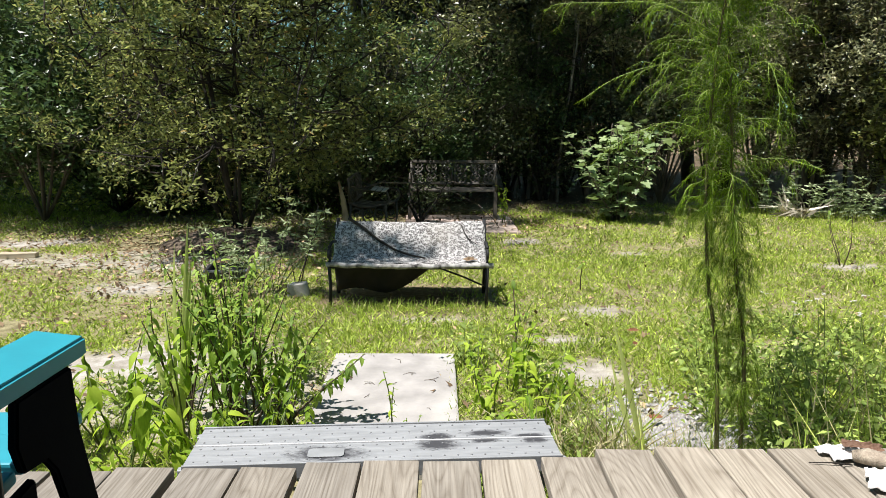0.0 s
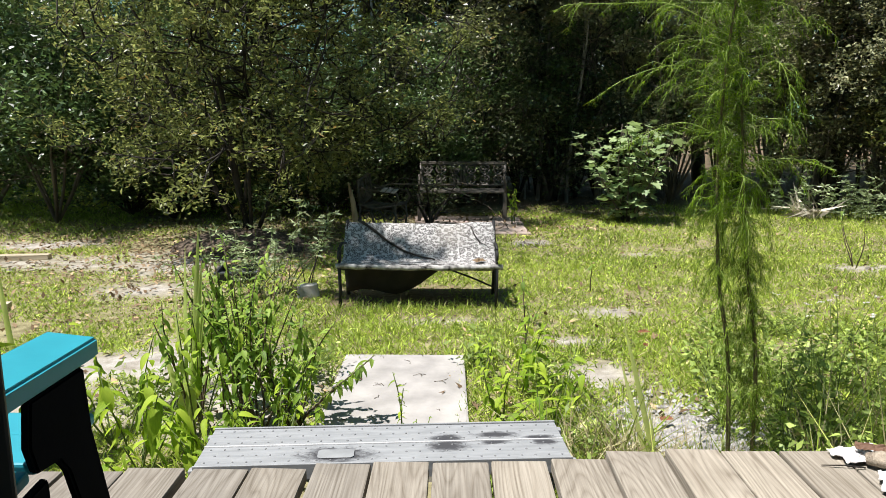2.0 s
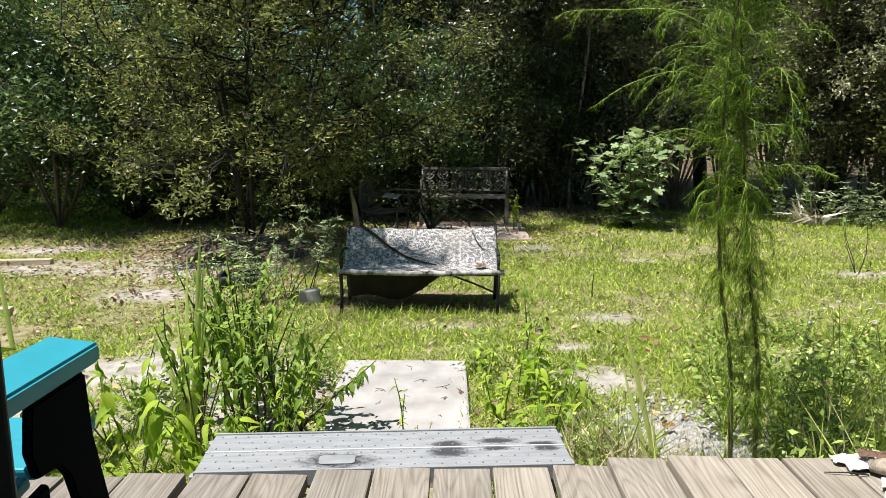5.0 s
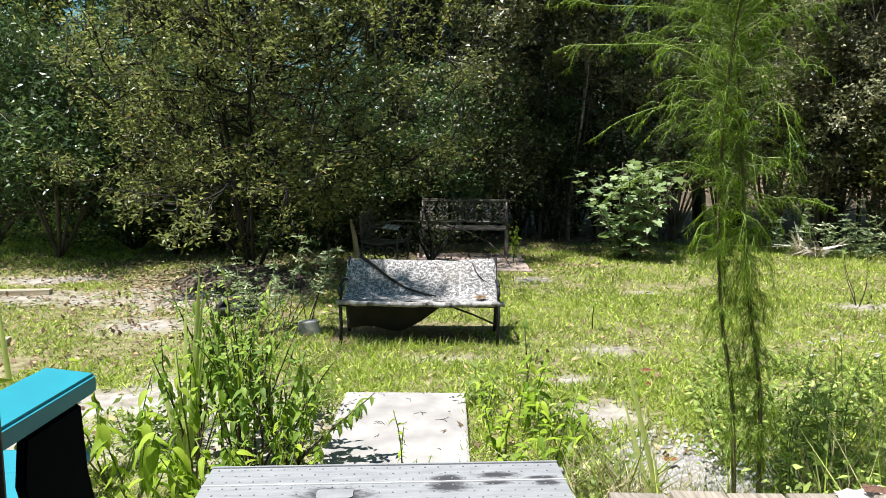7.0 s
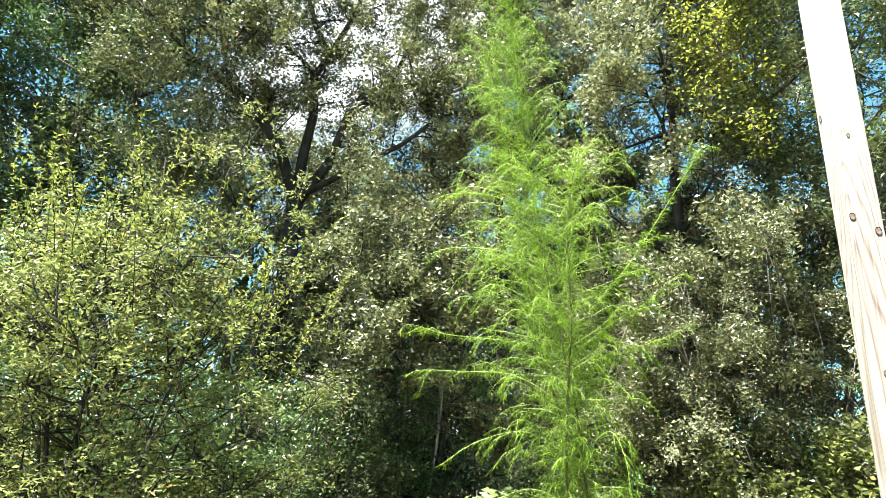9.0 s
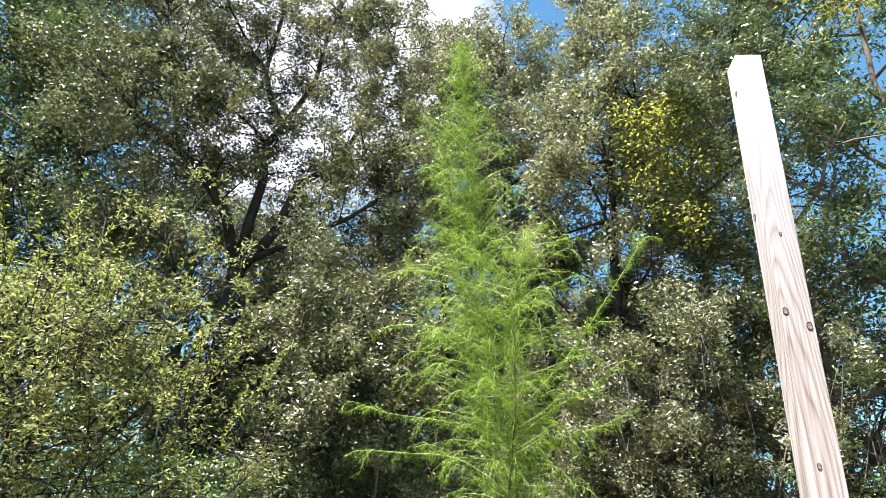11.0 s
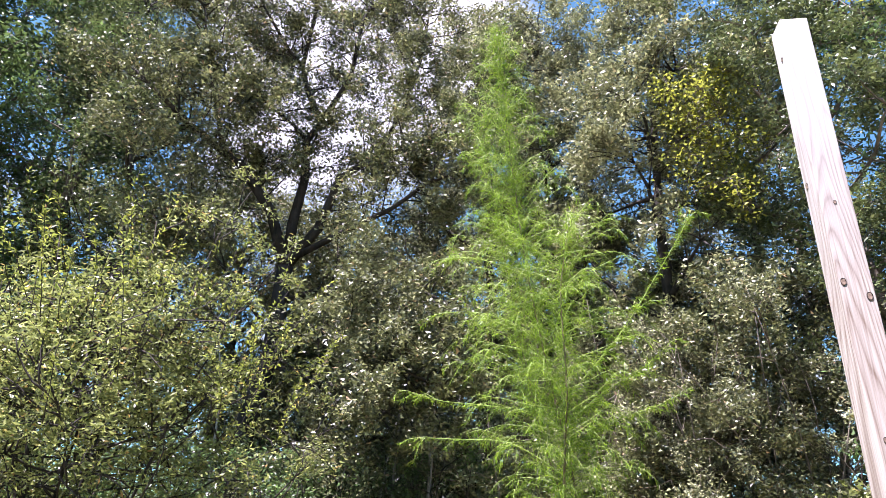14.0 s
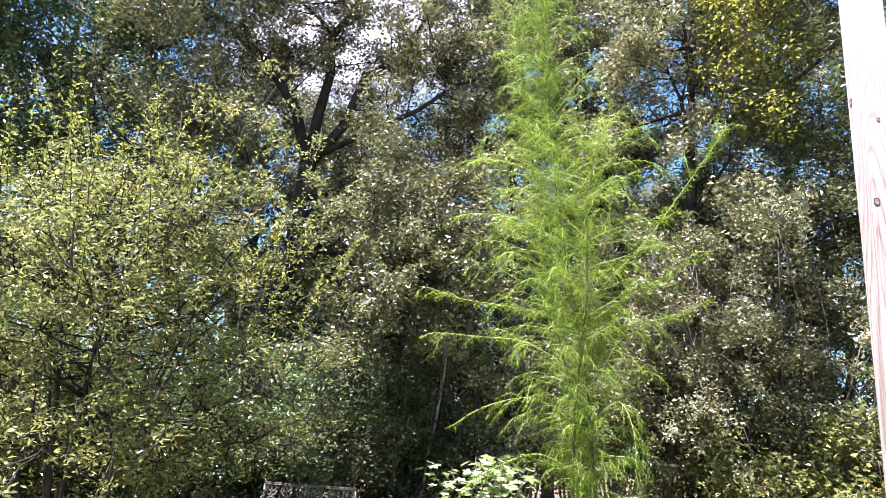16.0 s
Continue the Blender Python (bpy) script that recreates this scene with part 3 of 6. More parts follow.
DECK_WOOD = wood_material("weathered_decking", (0.105, 0.088, 0.068), (0.245, 0.216, 0.178), (0.315, 0.287, 0.245), 1, 0.85, 1.2, lines=80.0, ring=0.45, stain=0.45)


def make_deck():
    t = thing("deck", "weathered grey-brown timber deck", "deck", kind="structure")
    rng = np.random.default_rng(3)
    meshes = []
    pitch = 0.1462
    for k in range(-16, 19):
        x = -0.048 + (k + 0.5) * pitch
        front = 1.533 + (x + 0.774) * 0.0713 if x < 0.405 else 1.638 + (x - 0.4) * 0.035
        front += rng.uniform(-0.006, 0.006)
        back = -1.93
        bm = boxed((pitch - rng.uniform(0.007, 0.013), front - back, 0.034), bevel=0.004)
        for v in bm.verts:
            v.co.z += 0.002 * math.sin(v.co.x * 40 + k)
        part("plank", bm, DECK_WOOD, t, at=pose(x, (front + back) / 2, DECK - 0.017 + rng.uniform(-0.003, 0.003) + (0.004 if x > 0.405 else 0), rng.uniform(-0.1, 0.1), rng.uniform(-0.5, 0.5), rng.uniform(-0.15, 0.15)))
    for y in (1.38, 0.4, -0.7, -1.8):
        part("joist", boxed((5.0, 0.045, 0.14), bevel=0.003), DECK_WOOD, t, at=pose(0.2, y, DECK - 0.107))
    for x in (-2.1, -0.7, 0.9, 2.5):
        part("footing", boxed((0.09, 0.09, DECK - 0.18), bevel=0.004), DECK_WOOD, t, at=pose(x, 1.3, (DECK - 0.18) / 2))


make_deck()
# unseen wall added to close the place and bounce light onto the deck
SIDING = plain_material("painted_siding", (0.55, 0.53, 0.48), 0.7, vary=0.06)
wall = tagged(new("wall_south", mesh_from("wall_south", [], [])), "pale painted house wall with lapped boards, added unseen behind the deck", "wall", kind="structure")
for k in range(15):
    part("board", boxed((7.0, 0.03, 0.2), bevel=0.004), SIDING, wall, at=pose(0, -2.0, 0.12 + k * 0.19, -3))
POST_WOOD = wood_material("pale_pine", (0.13, 0.09, 0.065), (0.27, 0.235, 0.205), (0.38, 0.355, 0.33), 2, 0.8, 1.15, lines=56.0, stain=0.12, ring=0.9, pale_above=(0.5, 1.5))
post = thing("fence_post", "pale square pine post with knots", "post", pose(1.661, 1.760, 0, 0, 0, -18.6))
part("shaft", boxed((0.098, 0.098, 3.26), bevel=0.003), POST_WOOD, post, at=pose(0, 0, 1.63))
KNOT = plain_material("dark_knot", (0.05, 0.035, 0.025), 0.8, vary=0.3, scale=60)
KNOT_HEART = plain_material("brown_knot_heart", (0.24, 0.17, 0.12), 0.8, vary=0.3, scale=80)
for face, u, z, s in ((0, 0.0, 3.11, 1.0), (0, -0.024, 2.585, 1.2), (1, -0.006, 2.483, 0.7), (1, -0.036, 2.203, 1.2), (1, 0.031, 2.154, 1.3), (1, -0.02, 1.72, 0.9)):
    at = pose(u, -0.0498, z, 90) if face else pose(-0.0498, -u, z, 90, 0, -90)
    ring = [(0.0065 * s * math.cos(q), 0.0105 * s * math.sin(q) + 0.001 * math.sin(3 * q), 0) for q in np.linspace(0, 2 * math.pi, 15)]
    rim = Tubes(5)
    rim.add(ring, [0.0011 * s] * 15)
    knot = part("knot", rim.mesh("knot", KNOT), None, post, "dark-rimmed oval knot", at=at)
    bm = bmesh.new()
    bmesh.ops.create_cone(bm, cap_ends=True, segments=14, radius1=0.0058 * s, radius2=0.0052 * s, depth=0.0012, matrix=Matrix.Diagonal((1, 1.6, 1, 1)))
    part("knot_heart", bm, KNOT_HEART, knot)
BLACK = plain_material("near_black_wood", (0.02, 0.018, 0.016), 0.6)
pole = thing("porch_post", "narrow near-black porch post", "post", pose(-0.535, 0.70, DECK))
part("shaft", boxed((0.09, 0.09, 2.5), bevel=0.004), BLACK, pole, at=pose(0, 0, 1.25, 0, 0, 34))

# ---- slabs ----
CONCRETE = plain_material("pale_concrete", (0.33, 0.313, 0.295), 0.9, vary=0.16, scale=5, bump=0.4, spec=0.2)
PAVER = plain_material("pinkish_paver", (0.36, 0.29, 0.245), 0.9, vary=0.15, scale=4, bump=0.4, spec=0.2)
slab = thing("concrete_slab", "square pale concrete slab set in the grass", "slab", pose(-0.265, 3.19, 0.012, 0, 0, 0.5))
part("stone", boxed((0.695, 1.4, 0.05), bevel=0.012), CONCRETE, slab)
for k, (x, y) in enumerate([(0.60, 8.80), (-0.15, 8.80), (0.60, 9.60), (-0.15, 9.60)]):
    s = thing("paving_slab", "pinkish-grey paving slab strewn with dry leaves", "slab", pose(x, y, 0.008, 0, 0, (2, -1, 1, 3)[k]), group="paving under the far bench")
    part("stone", boxed((0.72, 0.77, 0.05), bevel=0.006), PAVER, s)


# unseen porch roof, added over the back of the deck to shade the chair
ROOF = plain_material("dark_soffit", (0.10, 0.09, 0.08), 0.8)
tagged(new("ceiling", mesh_from("ceiling", [], [])), "dark boarded porch ceiling, added unseen to shade the chair", "ceiling", kind="structure")
bm = bmesh.new()
for k in range(14):
    box(bm, (0.49, 2.25, 0.03), (-3.3 + 0.5 * k, -0.895, 3.07), bevel=0.004)
box(bm, (7.0, 0.06, 0.14), (0, 0.25, 3.10))
bm.to_mesh(bpy.data.objects["ceiling"].data)
bm.free()
bpy.data.objects["ceiling"].data.materials.append(ROOF)

# ---- step platform ----
def aluminium_material(stains=()):
    """stains: centre x, y and half-widths of each black smear."""
    k = Nodes("dull_aluminium")
    v = k.coords()
    n1, n2 = k.noise(k.coords((2, 14, 14)), 6, 5, 0.6), k.noise(v, 13.0, 6, 0.7)
    col = k.ramp(n1, (0.3, (0.25, 0.26, 0.268)), (0.7, (0.36, 0.37, 0.378)))
    fine = k.noise(k.coords((1, 2.2, 1)), 34.0, 6, 0.75)
    for cx, cy, rx, ry in stains:
        off = k.n("Mapping", i0=k.n("TexCoord").outputs["Object"], i1=(-cx / rx, -cy / ry, 0), i3=(1 / rx, 1 / ry, 0)).outputs[0]
        far_off = k.n("VectorMath", i0=off)
        far_off.operation = "LENGTH"
        rough_edge = k.n("Math", i0=fine, i1=1.9)
        rough_edge.operation = "MULTIPLY"
        edge = k.n("Math", i0=far_off.outputs["Value"], i1=rough_edge.outputs[0]).outputs[0]
        half = k.n("Math", i0=edge, i1=0.5)
        half.operation = "MULTIPLY"
        col = k.mix(k.ramp(half.outputs[0], (0.72, (0.95, 0.95, 0.95)), (1.02, (0, 0, 0))), col, (0.05, 0.05, 0.056))
    return k.surface(col, 0.5, 0.25, k.bump(n1, 0.15, 0.002))


def make_step():
    alu = aluminium_material()
    # dimples get a darker metal, the shade of holes put into the colour
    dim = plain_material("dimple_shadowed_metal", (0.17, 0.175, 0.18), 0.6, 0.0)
    t = thing("step_platform", "dull aluminium step platform with dimpled, black-stained treads", "step", pose(-0.178, 1.7885, 0, 0, 0, 4.2) @ Matrix.Diagonal((1.025, 1, 1, 1)))
    for y in (-0.0555, 0.0555):
        marks = [(-0.13, -0.006, 0.105, 0.048), (0.165, 0.03, 0.06, 0.036), (0.29, 0.045, 0.05, 0.015), (0.43, 0.04, 0.04, 0.02)] if y < 0 else [(0.165, -0.035, 0.05, 0.026), (0.30, -0.02, 0.07, 0.02), (0.42, -0.042, 0.05, 0.015)]
        tread = part("tread", boxed((0.965, 0.106, 0.018), bevel=0.003), aluminium_material(marks), t, at=pose(0, y, 0.496))
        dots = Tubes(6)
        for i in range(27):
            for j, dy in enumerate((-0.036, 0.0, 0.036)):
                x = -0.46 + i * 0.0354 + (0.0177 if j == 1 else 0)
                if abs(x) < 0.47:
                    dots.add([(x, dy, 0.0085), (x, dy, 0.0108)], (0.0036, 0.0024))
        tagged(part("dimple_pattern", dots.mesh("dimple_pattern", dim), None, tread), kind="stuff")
    part("edge_rail", boxed((0.967, 0.006, 0.045), bevel=0.002), alu, t, at=pose(0, -0.113, 0.486))
    part("edge_rail", boxed((0.967, 0.006, 0.045), bevel=0.002), alu, t, at=pose(0, 0.113, 0.486))
    part("seam", boxed((0.965, 0.005, 0.006)), plain_material("bright_edge", (0.65, 0.65, 0.65), 0.4, 0.3), t, at=pose(0, 0, 0.504))
    for x in (-0.45, 0.45):
        for y in (-0.095, 0.095):
            part("leg", boxed((0.035, 0.022, 0.5), bevel=0.003), alu, t, at=pose(x * 1.03, y, 0.243, 0, 4 if x > 0 else -4))
        part("brace", boxed((0.02, 0.19, 0.02), bevel=0.002), alu, t, at=pose(x * 1.045, 0, 0.17))
    sticker = bmesh.new()
    ring = []
    for cx, cy, a0 in ((0.035, 0.014, 0), (-0.035, 0.014, 90), (-0.035, -0.014, 180), (0.035, -0.014, 270)):
        ring += [sticker.verts.new((cx + 0.012 * math.cos(radians(a0 + q)), cy + 0.010 * math.sin(radians(a0 + q)), 0)) for q in (0, 30, 60, 90)]
    top = bmesh.ops.extrude_face_region(sticker, geom=[sticker.faces.new(ring)])["geom"]
    bmesh.ops.translate(sticker, verts=[v for v in top if isinstance(v, bmesh.types.BMVert)], vec=(0, 0, 0.0015))
    part("worn_sticker", sticker, plain_material("worn_sticker", (0.25, 0.26, 0.265), 0.6), t, "blank worn pale sticker", pose(-0.13, -0.06, 0.5062, 0, 0, 0))


make_step()

# ---- garden bench with its cover ----
IRON = plain_material("black_iron", (0.018, 0.018, 0.019), 0.6, 0.0, spec=0.25)
GREY_IRON = plain_material("bronzed_cast_iron", (0.075, 0.065, 0.052), 0.6, 0.0, 0.3)


def curl(turns, r0, r1, n=22, start=0.0):
    """A flat spiral in the y-z plane."""
    return [(0, (r0 + (r1 - r0) * i / n) * math.cos(start + turns * 2 * math.pi * i / n), (r0 + (r1 - r0) * i / n) * math.sin(start + turns * 2 * math.pi * i / n)) for i in range(n + 1)]


def make_bench():
    t = thing("garden_bench", "old black iron garden bench with curled arms and reclined back", "bench", pose(-0.25, 5.03, 0))
    for k in range(4):
        part("slat", boxed((1.16, 0.055, 0.018), bevel=0.003), IRON, t, at=pose(0, 0.04 + k * 0.064, 0.300 - 0.004 * k))
    for k in range(3):
        part("slat", boxed((1.12, 0.018, 0.06), bevel=0.003), IRON, t, at=pose(0, 0.345 + 0.062 * k, 0.355 + 0.078 * k, -36))
    for x in (-0.585, 0.585):
        s = Tubes(7)
        s.add([(0, 0.0, 0.0), (0, 0.02, 0.15), (0, -0.01, 0.31)], (0.014, 0.013, 0.014))
        part("leg", s.mesh("leg", IRON), None, t, at=pose(x, 0.0, 0))
        s = Tubes(7)
        s.add([(0, 0.44, 0.0), (0, 0.36, 0.15), (0, 0.30, 0.33), (0, 0.40, 0.47), (0, 0.49, 0.60)], (0.014,) * 5)
        part("leg", s.mesh("leg", IRON), None, t, at=pose(x, 0.0, 0))
        s = Tubes(7)
        s.add([(0, y + 0.0, z + 0.40) for _, y, z in curl(1.3, 0.055, 0.012, start=-1.5)], [0.011] * 23)
        s.add([(0, 0.0, 0.455), (0, 0.15, 0.47), (0, 0.34, 0.44)], (0.011,) * 3)
        part("armrest", s.mesh("armrest", IRON), None, t, at=pose(x, 0.0, 0))
    s = Tubes(6)
    s.add([(0.2, 0.02, 0.31), (0.4, 0.1, 0.22), (0.58, 0.2, 0.12)], (0.007,) * 3)
    part("brace", s.mesh("brace", IRON), None, t)


def leopard_material():
    k = Nodes("leopard_print_cloth")
    v = k.coords()
    w = k.n("VectorMath", i0=v, i1=k.n("VectorMath", i0=k.n("TexNoise", Vector=v, Scale=26.0, Detail=2.0).outputs["Color"], i1=(0.02, 0.02, 0.02)).outputs[0])
    k.t.nodes[-2].operation = "MULTIPLY"
    xyz = k.n("SeparateXYZ", i0=w.outputs[0])
    down = k.n("Math", i0=xyz.outputs[1], i1=xyz.outputs[2]).outputs[0]
    cell = k.n("TexVoronoi", Vector=k.n("CombineXYZ", X=xyz.outputs[0], Y=down, Z=0.0).outputs[0], Scale=38.0)
    cell.voronoi_dimensions = "2D"
    vor = cell.outputs["Distance"]
    ring = k.ramp(vor, (0.22, (0, 0, 0)), (0.27, (1, 1, 1)), (0.45, (1, 1, 1)), (0.50, (0, 0, 0)))
    gaps = k.ramp(k.noise(v, 40.0, 2), (0.36, (0, 0, 0)), (0.42, (1, 1, 1)))
    fac = k.mix(1.0, ring, gaps, "MULTIPLY")
    grey = k.ramp(vor, (0.16, (0.27, 0.26, 0.25)), (0.28, (0.40, 0.39, 0.375)))
    dirt = k.noise(v, 3.0, 5)
    col = k.mix(fac, grey, (0.05, 0.046, 0.045))
    col = k.mix(k.ramp(dirt, (0.5, (0, 0, 0)), (0.8, (0.5, 0.5, 0.5))), col, (0.25, 0.22, 0.18))
    return k.surface(col, 0.9, normal=k.bump(k.noise(v, 120, 3), 0.2, 0.002), spec=0.2)


def make_cover():
    rng = np.random.default_rng(8)
    cloth = leopard_material()
    t = thing("bench_cover", "sagging pale leopard-print cover draped over the iron bench", "cover", pose(-0.25, 5.03, 0))
    path = [(0.535, 0.48), (0.515, 0.56), (0.49, 0.588), (0.46, 0.575), (0.40, 0.50), (0.34, 0.41), (0.28, 0.335), (0.21, 0.322), (0.12, 0.322), (0.035, 0.332), (0.005, 0.336), (-0.006, 0.325)]
    nx = 40
    verts, faces = [], []
    for j, (y, z) in enumerate(path):
        for i in range(nx + 1):
            u = i / nx
            x = -0.6 + 1.19 * u + (0.02 if j > 8 and u > 0.5 else 0)
            sag = -0.012 * math.sin(math.pi * u) * (1 if j in (2, 3, 9, 10) else 0.4)
            fold = 0.010 * noise.noise((x * 7, y * 9, z * 9)) + 0.012 * math.exp(-((u - 0.28 - 0.12 * (5 - j)) / 0.04) ** 2) * (-1 if 2 < j < 8 else 0)
            verts.append((x, y - fold * 0.5, z + sag + fold))
    w = nx + 1
    for j in range(len(path) - 1):
        for i in range(nx):
            faces.append((j * w + i, j * w + i + 1, (j + 1) * w + i + 1, (j + 1) * w + i))
    ob = part("sheet", mesh_from("sheet", verts, faces, cloth, smooth=True), None, t)
    sm = ob.modifiers.new("thick", "SOLIDIFY")
    sm.thickness, sm.offset = 0.005, 1
    roll = Tubes(10)
    roll.add([(-0.61 + 1.24 * i / 16, -0.008 + 0.004 * math.sin(i * 1.7), 0.326 - 0.012 * math.sin(math.pi * i / 16) + 0.004 * math.sin(i * 2.3)) for i in range(17)], [0.019 + 0.002 * math.sin(i * 1.3) for i in range(17)])
    part("front_roll", roll.mesh("front_roll", plain_material("streaked_pale_cloth", (0.27, 0.26, 0.245), 0.9, vary=0.75, scale=22, bump=0.5, spec=0.2)), None, t, "streaked pale rolled front edge")
    verts, faces = [], []
    for i in range(31):
        u = i / 30
        x = -0.56 + 0.84 * u
        low = 0.085 + 0.02 * math.sin(u * 9) + max(0, u - 0.45) ** 1.3 * 0.5
        for j in range(5):
            verts.append((x, 0.10 + 0.07 * j / 4 + 0.012 * math.sin(x * 22 + j), 0.318 + (min(low, 0.31) - 0.318) * j / 4))
    for i in range(30):
        for j in range(4):
            faces.append((i * 5 + j, i * 5 + j + 1, (i + 1) * 5 + j + 1, (i + 1) * 5 + j))
    # flap of the same cover, its shade under the seat put into the colour
    ob = part("hanging_flap", mesh_from("hanging_flap", verts, faces, plain_material("shaded_flap_cloth", (0.016, 0.012, 0.010), 0.9, vary=0.3), smooth=True), None, t, "dark brown torn flap hanging below, its shade put into the colour")
    sm = ob.modifiers.new("thick", "SOLIDIFY")
    sm.thickness = 0.004
    # added tube that draws the dark line across the cover
    twig = Tubes(5)
    pts = [(-0.50, 0.472, 0.606), (-0.38, 0.415, 0.540), (-0.25, 0.352, 0.448), (-0.12, 0.305, 0.382), (0.0, 0.265, 0.348), (0.12, 0.21, 0.337)]
    twig.add(pts, taper(0.013, 0.006, 6))
    v = thing("cover_dark_line", "thin dark tube added as the dark line across the bench cover", "branch", pose(-0.25, 5.03, 0))
    part("stem", twig.mesh("stem", DARK_BARK), None, v)
    twig = Tubes(5)
    twig.add([(0.40, 0.435, 0.565), (0.43, 0.39, 0.50), (0.47, 0.355, 0.45), (0.53, 0.335, 0.42)], taper(0.005, 0.003, 4))
    v = thing("fallen_twig", "small curved dark twig on the bench cover", "twig", pose(-0.25, 5.03, 0))
    part("stem", twig.mesh("stem", DARK_BARK), None, v)
    v = thing("dry_leaf", "curled tan dry leaf on the bench cover", "leaf", pose(0.21, 5.19, 0.330, 0, 0, 30))
    part("blade", crumple(2.2, 0.09, 0.06, 0.05), plain_material("dry_leaf", (0.26, 0.17, 0.09), 0.8), v)


def crumple(seed, w, d, h):
    """A thin crumpled sheet or leaf."""
    bm = bmesh.new()
    bmesh.ops.create_grid(bm, x_segments=18, y_segments=14, size=0.5)
    for v in bm.verts:
        x, y = v.co.x, v.co.y
        edge = 1 + 0.25 * noise.noise((math.atan2(y, x) * 1.5, seed, 0))
        n = noise.noise((x * 5, y * 5, seed)) + 0.5 * noise.noise((x * 11, y * 11, seed + 9))
        v.co = (x * w * edge, y * d * edge, 0.006 + h * abs(n) * (1 - 1.2 * max(abs(x), abs(y))))
    return bm


make_bench()
make_cover()


# ---- ornate iron seats further off ----
def ring_pts(cx, cz, r, n=14):
    return [(cx + r * math.cos(2 * math.pi * i / n), 0, cz + r * math.sin(2 * math.pi * i / n)) for i in range(n + 1)]


def scroll_panel(w, h, cols, rows):
    s = Tubes(5)
    for a, b in (((-w / 2, 0, 0), (w / 2, 0, 0)), ((-w / 2, 0, h), (w / 2, 0, h)), ((-w / 2, 0, 0), (-w / 2, 0, h)), ((w / 2, 0, 0), (w / 2, 0, h))):
        s.add([a, b], (0.018, 0.018))
    for i in range(cols):
        for j in range(rows):
            cx, cz = -w / 2 + w * (i + 0.5) / cols, h * (j + 0.5) / rows
            r = min(w / cols, h / rows) * 0.46
            s.add(ring_pts(cx, cz, r), [0.011] * 15)
            for q in range(4):
                a = math.pi / 4 + q * math.pi / 2
                s.add(ring_pts(cx + 0.55 * r * math.cos(a), cz + 0.55 * r * math.sin(a), r * 0.36, 9), [0.008] * 10)
    return s


def make_far_bench():
    t = thing("iron_bench", "weathered bronze-brown cast-iron bench with scrolled back panels", "bench", pose(0.14, 9.5, 0.03, 0, 0, -2))
    for k in range(5):
        part("slat", boxed((1.2, 0.06, 0.025), bevel=0.004), GREY_IRON, t, at=pose(0, -0.02 + 0.08 * k, 0.405 + 0.002 * k))
    for x in (-0.31, 0.31):
        part("back_panel", scroll_panel(0.58, 0.30, 3, 2).mesh("back_panel", GREY_IRON), None, t, at=pose(x, 0.36, 0.47, -10))
    part("top_rail", boxed((1.22, 0.03, 0.04), bevel=0.006), GREY_IRON, t, at=pose(0, 0.415, 0.775))
    for x in (-0.59, 0.59):
        for y in (-0.03, 0.34):
            part("leg", boxed((0.045, 0.045, 0.40), bevel=0.006), GREY_IRON, t, at=pose(x, y, 0.2))
        part("back_post", boxed((0.04, 0.04, 0.42), bevel=0.006), GREY_IRON, t, at=pose(x, 0.39, 0.59, -10))
        s = Tubes(6)
        s.add([(0, -0.04, 0.40), (0, -0.07, 0.58), (0, 0.0, 0.63), (0, 0.2, 0.62), (0, 0.38, 0.66)], [0.016] * 5)
        part("armrest", s.mesh("armrest", GREY_IRON), None, t, at=pose(x, 0, 0))


